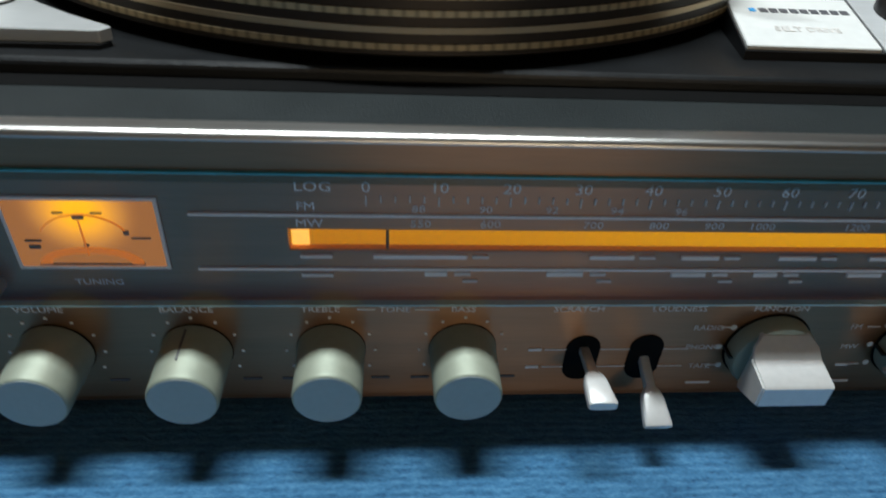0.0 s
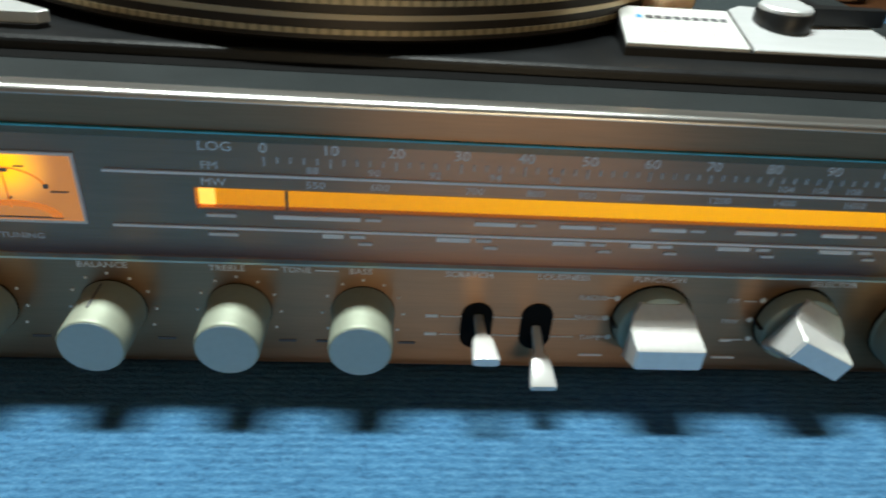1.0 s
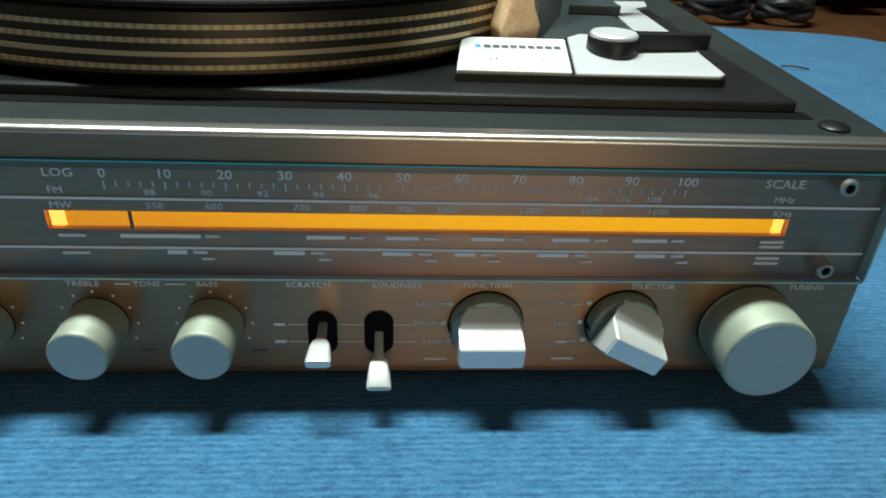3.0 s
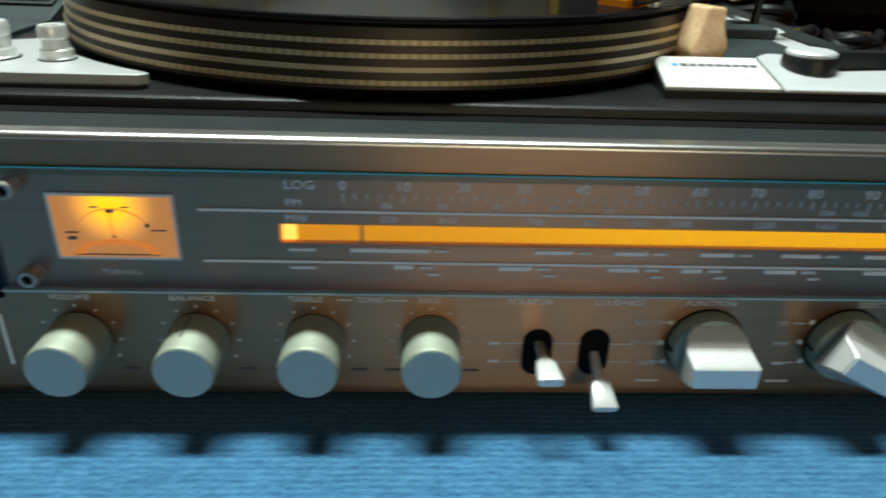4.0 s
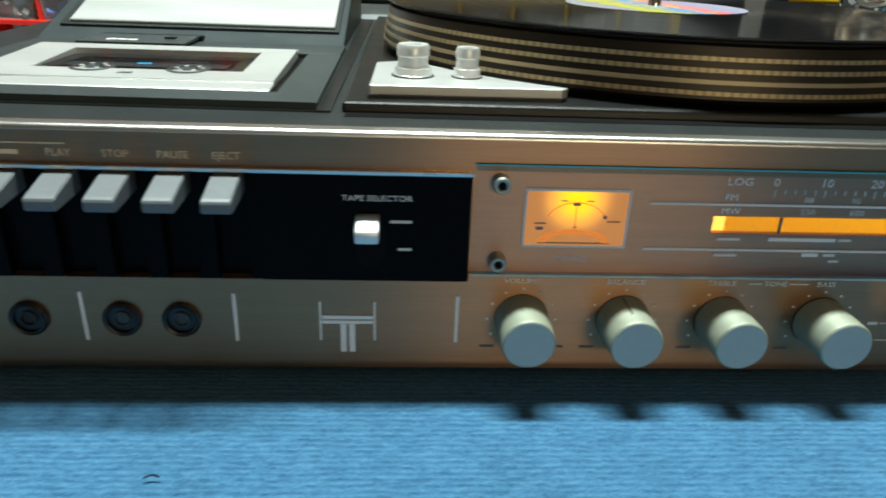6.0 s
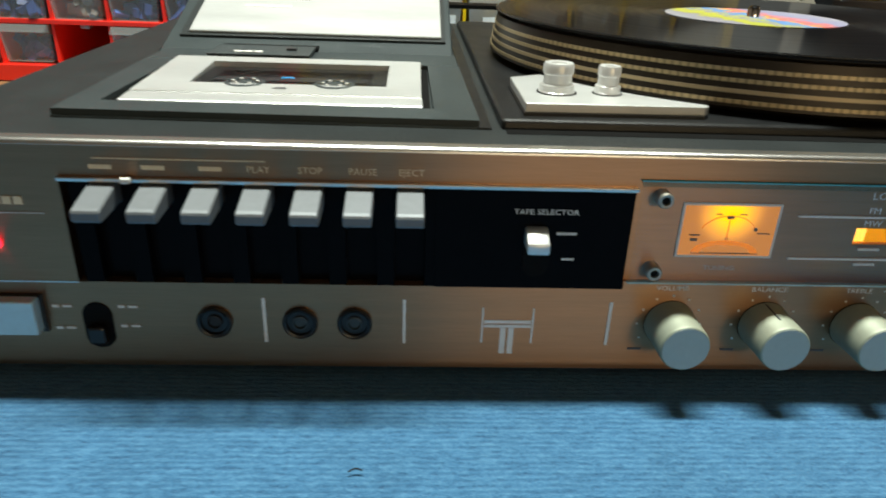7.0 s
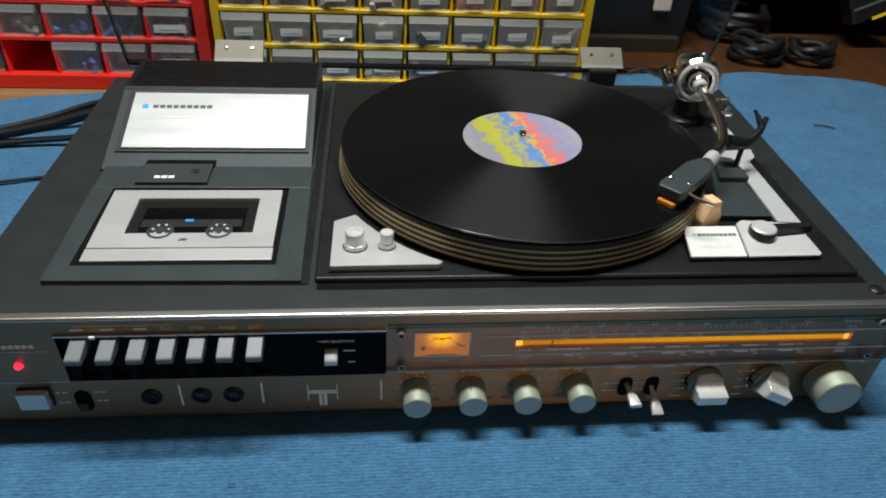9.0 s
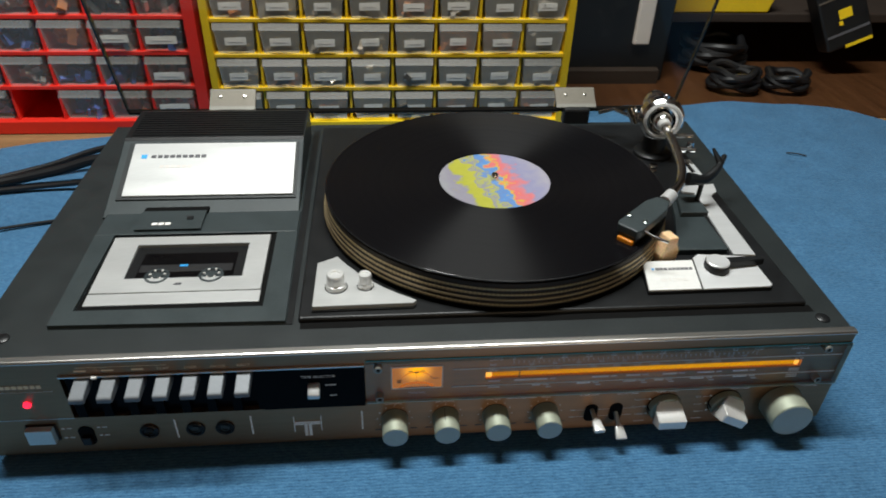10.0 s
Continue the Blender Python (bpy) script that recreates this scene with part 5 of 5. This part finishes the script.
def drawer_cabinet(name, label, mat, x0, cols, cw, rows, wall, z0, stock, empty=()):
    cab = thing(name, label, "cabinet", at=(x0, FY, 0))
    w = cols * cw
    bm = bmesh.new()
    add_box(bm, x0 - wall, x0, FY - 0.004, FY + 0.16, -0.005, z0 + rows * ROW + 0.01)
    add_box(bm, x0 + w, x0 + w + wall, FY - 0.004, FY + 0.16, -0.005, z0 + rows * ROW + 0.01)
    add_box(bm, x0, x0 + w, FY + 0.150, FY + 0.158, -0.004, z0 + rows * ROW + 0.009)
    add_box(bm, x0, x0 + w, FY - 0.008, FY + 0.150, -0.005, z0)
    part("carcass", bm, mat, cab)
    for r in range(1, rows + 1):
        part("shelf", box(x0, x0 + w, FY - 0.002, FY + 0.149, z0 + r * ROW - 0.0030, z0 + r * ROW + 0.0022, 0.0006, 1), mat, cab)
    for c in range(1, cols):
        part("upright", box(x0 + c * cw - 0.0016, x0 + c * cw + 0.0016, FY + 0.001, FY + 0.148, z0, z0 + rows * ROW), mat, cab)
    rnd = random.Random(len(name) * 7 + cols)
    for r in range(rows):
        for c in range(cols):
            if (r, c) in empty:
                continue
            a, b = x0 + c * cw + 0.0032, x0 + (c + 1) * cw - 0.0032
            lo, hi = z0 + r * ROW + 0.0032, z0 + (r + 1) * ROW - 0.0036
            out = FY - 0.004 - rnd.random() * 0.004
            bm = bmesh.new()
            k = 0.0035
            fr = [bm.verts.new(p) for p in ((a + k, out + 0.003, lo), (b - k, out + 0.003, lo), (b, out, hi), (a, out, hi))]
            bk = [bm.verts.new(p) for p in ((a + k, FY + 0.10, lo), (b - k, FY + 0.10, lo), (b, FY + 0.10, hi), (a, FY + 0.10, hi))]
            bm.faces.new(fr)
            for q in ((0, 1), (1, 2), (3, 0)):
                bm.faces.new((fr[q[0]], fr[q[1]], bk[q[1]], bk[q[0]]))
            bm.faces.new(bk)
            dr = part("drawer", bm, "drawer" if mat == "yellow" else "drawer_clear", cab)
            dr.visible_shadow = False
            lip = part("drawer_lip", prism([(out - 0.007, hi - 0.0075), (out - 0.0085, hi - 0.0065), (out - 0.001, hi), (out + 0.002, hi), (out + 0.001, hi - 0.0070)], a + 0.001, b - 0.001), "drawer_lip", dr)
            lip.visible_shadow = False
            heap = bmesh.new()
            full = 0.3 + 0.45 * rnd.random()
            for _ in range(26):
                s = 0.002 + 0.005 * rnd.random()
                p = Vector((a + 0.008 + (b - a - 0.016) * rnd.random(), out + 0.010 + 0.05 * rnd.random(), lo + 0.003 + (hi - lo) * full * rnd.random()))
                m = Matrix.Translation(p) @ Euler((rnd.random() * 3, rnd.random() * 3, rnd.random() * 3)).to_matrix().to_4x4() @ Matrix.Diagonal((s * (1 + rnd.random() * 2), s, s * 0.7, 1))
                bmesh.ops.create_cube(heap, size=1.6, matrix=m)
            add_box(heap, a + 0.006, b - 0.006, out + 0.030, FY + 0.09, lo + 0.002, lo + (hi - lo) * full)
            part("contents", heap, rnd.choice(stock), dr)
            if mat == "yellow" or (c == cols - 1 and r in (1, 2)) or rnd.random() < 0.12:
                lw = (0.011 + 0.004 * rnd.random()) if mat == "yellow" else 0.02
                lx, lz = (a + b) / 2 + 0.004 * (rnd.random() - 0.5), lo + 0.014 + 0.003 * rnd.random()
                if r == 1 and c == 2 and mat == "yellow":
                    lw = 0.019
                lb = part("paper_label", prism([(lx - lw, lz - 0.005), (lx + lw, lz - 0.005 + 0.0006), (lx + lw, lz + 0.0058), (lx - lw, lz + 0.005)], out + 0.0005, out + 0.0009, "y"), "paper", dr, "white paper label")
                part("label_bar", box(lx - lw * 0.7, lx + lw * 0.7, out + 0.0001, out + 0.0004, lz - 0.0003, lz + 0.0004), "print_dim", lb)
    return cab


drawer_cabinet("yellow_drawer_cabinet", "yellow plastic small-parts cabinet with clear labelled drawers", "yellow", -0.2260, 8, 0.0599, 5, 0.0095, 0.0085,
               ("parts_dark", "parts_dark", "parts_dark", "parts_light", "parts_orange"))
drawer_cabinet("red_drawer_cabinet", "red plastic small-parts cabinet with clear drawers, one missing", "red", -0.2580 - 0.0617 * 7, 7, 0.0617, 5, 0.0150, 0.0120,
               ("parts_dark", "parts_light", "parts_light", "parts_orange", "parts_blue"), empty=((0, 3),))

# ---- cables on the left ----


def cable(name, label, pts, r):
    ob = part(name, add_tube(bmesh.new(), curve_points(pts, 10), r, 10), "cable", smooth=True)
    return tagged(ob, label, "cable", "cables beside the stereo")


cable("cable", "thick black cable lying on the cloth", [(-0.270, 0.405, 0.022), (-0.335, 0.425, 0.030), (-0.40, 0.420, 0.016), (-0.47, 0.408, 0.0065), (-0.56, 0.382, 0.0065), (-0.72, 0.36, 0.0065)], 0.0062)
cable("cable", "black cable lying on the cloth", [(-0.270, 0.415, 0.036), (-0.34, 0.455, 0.030), (-0.42, 0.438, 0.012), (-0.50, 0.412, 0.0042), (-0.60, 0.388, 0.0042), (-0.76, 0.372, 0.0042)], 0.0040)
cable("cable", "thin black cable lying on the cloth", [(-0.270, 0.395, 0.012), (-0.33, 0.402, 0.012), (-0.39, 0.405, 0.006), (-0.46, 0.396, 0.0036), (-0.57, 0.370, 0.0036), (-0.72, 0.346, 0.0036)], 0.0034)
cable("cable", "thin black cable lying on the cloth", [(-0.270, 0.34, 0.003), (-0.34, 0.335, 0.002), (-0.42, 0.315, 0.0022), (-0.50, 0.285, 0.0022), (-0.62, 0.26, 0.0022)], 0.0018)

# ---- things behind, on the bench ----


def coil(x, y, r, turns, thick, name, label):
    pts = []
    for k in range(turns * 24 + 1):
        a = 2 * math.pi * k / 24
        rr = r * (0.80 + 0.22 * math.sin(k * 0.37) ** 2)
        pts.append((x + rr * math.cos(a), y + rr * math.sin(a), -0.0065 + thick + 0.006 + k / 24 * thick * 1.1 + 0.003 * math.sin(k * 0.9)))
    return tagged(part(name, add_tube(bmesh.new(), pts, thick, 8), "cable", smooth=True), label, "cable")


coil(0.590, 0.720, 0.040, 4, 0.0060, "coiled_cable", "coiled black cable on the wooden bench")
coil(0.680, 0.715, 0.034, 3, 0.0060, "coiled_cable", "small coil of black cable on the wooden bench")
coil(0.600, 0.835, 0.055, 5, 0.0070, "coiled_cable", "large heap of coiled black cable on the bench")
for x, y in ((0.585, 0.690), (0.672, 0.685)):
    tagged(part("cable_plug", add_tube(bmesh.new(), [(x - 0.010, y, 0.030), (x + 0.012, y - 0.001, 0.031)], 0.0030, 10), "chrome", smooth=True), "bright metal cable plug", "plug")
grey_box = thing("equipment_case", "black equipment case standing behind the bench", "equipment", at=(0.40, 0.75, 0))
part("case", box(0.275, 0.482, 0.76, 0.98, -0.0065, 0.40, 0.004), "black", grey_box)
part("case_bar", box(0.418, 0.446, 0.752, 0.762, 0.06, 0.26, 0.003), "print_dim", grey_box, "pale grey upright bar")
part("case_foot", box(0.30, 0.47, 0.745, 0.77, -0.0065, 0.02, 0.002), "shelf", grey_box)
tray = thing("yellow_tray", "yellow plastic tray on a dark shelf", "tray", at=(0.59, 0.84, 0.11))
part("tray_body", prism([(0.489, 0.140), (0.494, 0.0945), (0.676, 0.0945), (0.690, 0.140)], 0.82, 0.98, "y", 0.003), "yellow", tray)
part("rear_shelf", box(0.488, 1.50, 0.82, 1.28, 0.078, 0.0940, 0.002), "shelf", None)
tagged(bpy.data.objects["rear_shelf"], "dark wooden shelf board behind the bench", "shelf", kind="structure")
part("shelf_support", box(1.30, 1.33, 0.84, 1.26, -0.0042, 0.078), "shelf", bpy.data.objects["rear_shelf"])
part("shelf_back", box(0.56, 1.50, 1.20, 1.22, -0.0042, 0.078), "shelf", bpy.data.objects["rear_shelf"])
tool = thing("battery_pack", "black tool battery with yellow marks leaning on the shelf", "battery", at=(0.78, 0.80, 0.06))
TM = Matrix.Translation((0.800, 0.80, 0.090)) @ Matrix.Rotation(radians(-24), 4, "Y") @ Matrix.Rotation(radians(-15), 4, "X")
tb = box(-0.040, 0.040, -0.020, 0.020, -0.045, 0.060, 0.004)
bmesh.ops.transform(tb, matrix=TM, verts=tb.verts)
part("pack", tb, "black", tool)
for x0, x1, z0, z1, mm in ((-0.010, 0.012, 0.004, 0.020, "yellow"), (-0.012, -0.006, -0.006, 0.001, "yellow"), (-0.036, 0.036, -0.022, -0.018, "print_dark"), (-0.010, 0.036, -0.046, -0.041, "yellow"), (-0.038, 0.038, 0.040, 0.043, "trim")):
    q = box(x0, x1, -0.0215, -0.0195, z0, z1)
    bmesh.ops.transform(q, matrix=TM, verts=q.verts)
    part("pack_mark", q, mm, tool)
lint = bmesh.new()
add_tube(lint, curve_points([(-0.1228, -0.0566, 0.0006), (-0.1203, -0.0556, 0.0011), (-0.1180, -0.0562, 0.0008)], 4), 0.0003, 6)
tagged(part("lint", lint, "cable"), "dark speck of lint on the blue cloth", "lint")
lint = bmesh.new()
add_tube(lint, curve_points([(0.560, 0.470, 0.0012), (0.572, 0.466, 0.0020), (0.584, 0.460, 0.0012)], 4), 0.0010, 6)
tagged(part("lint", lint, "cable"), "dark thread on the blue cloth", "lint")
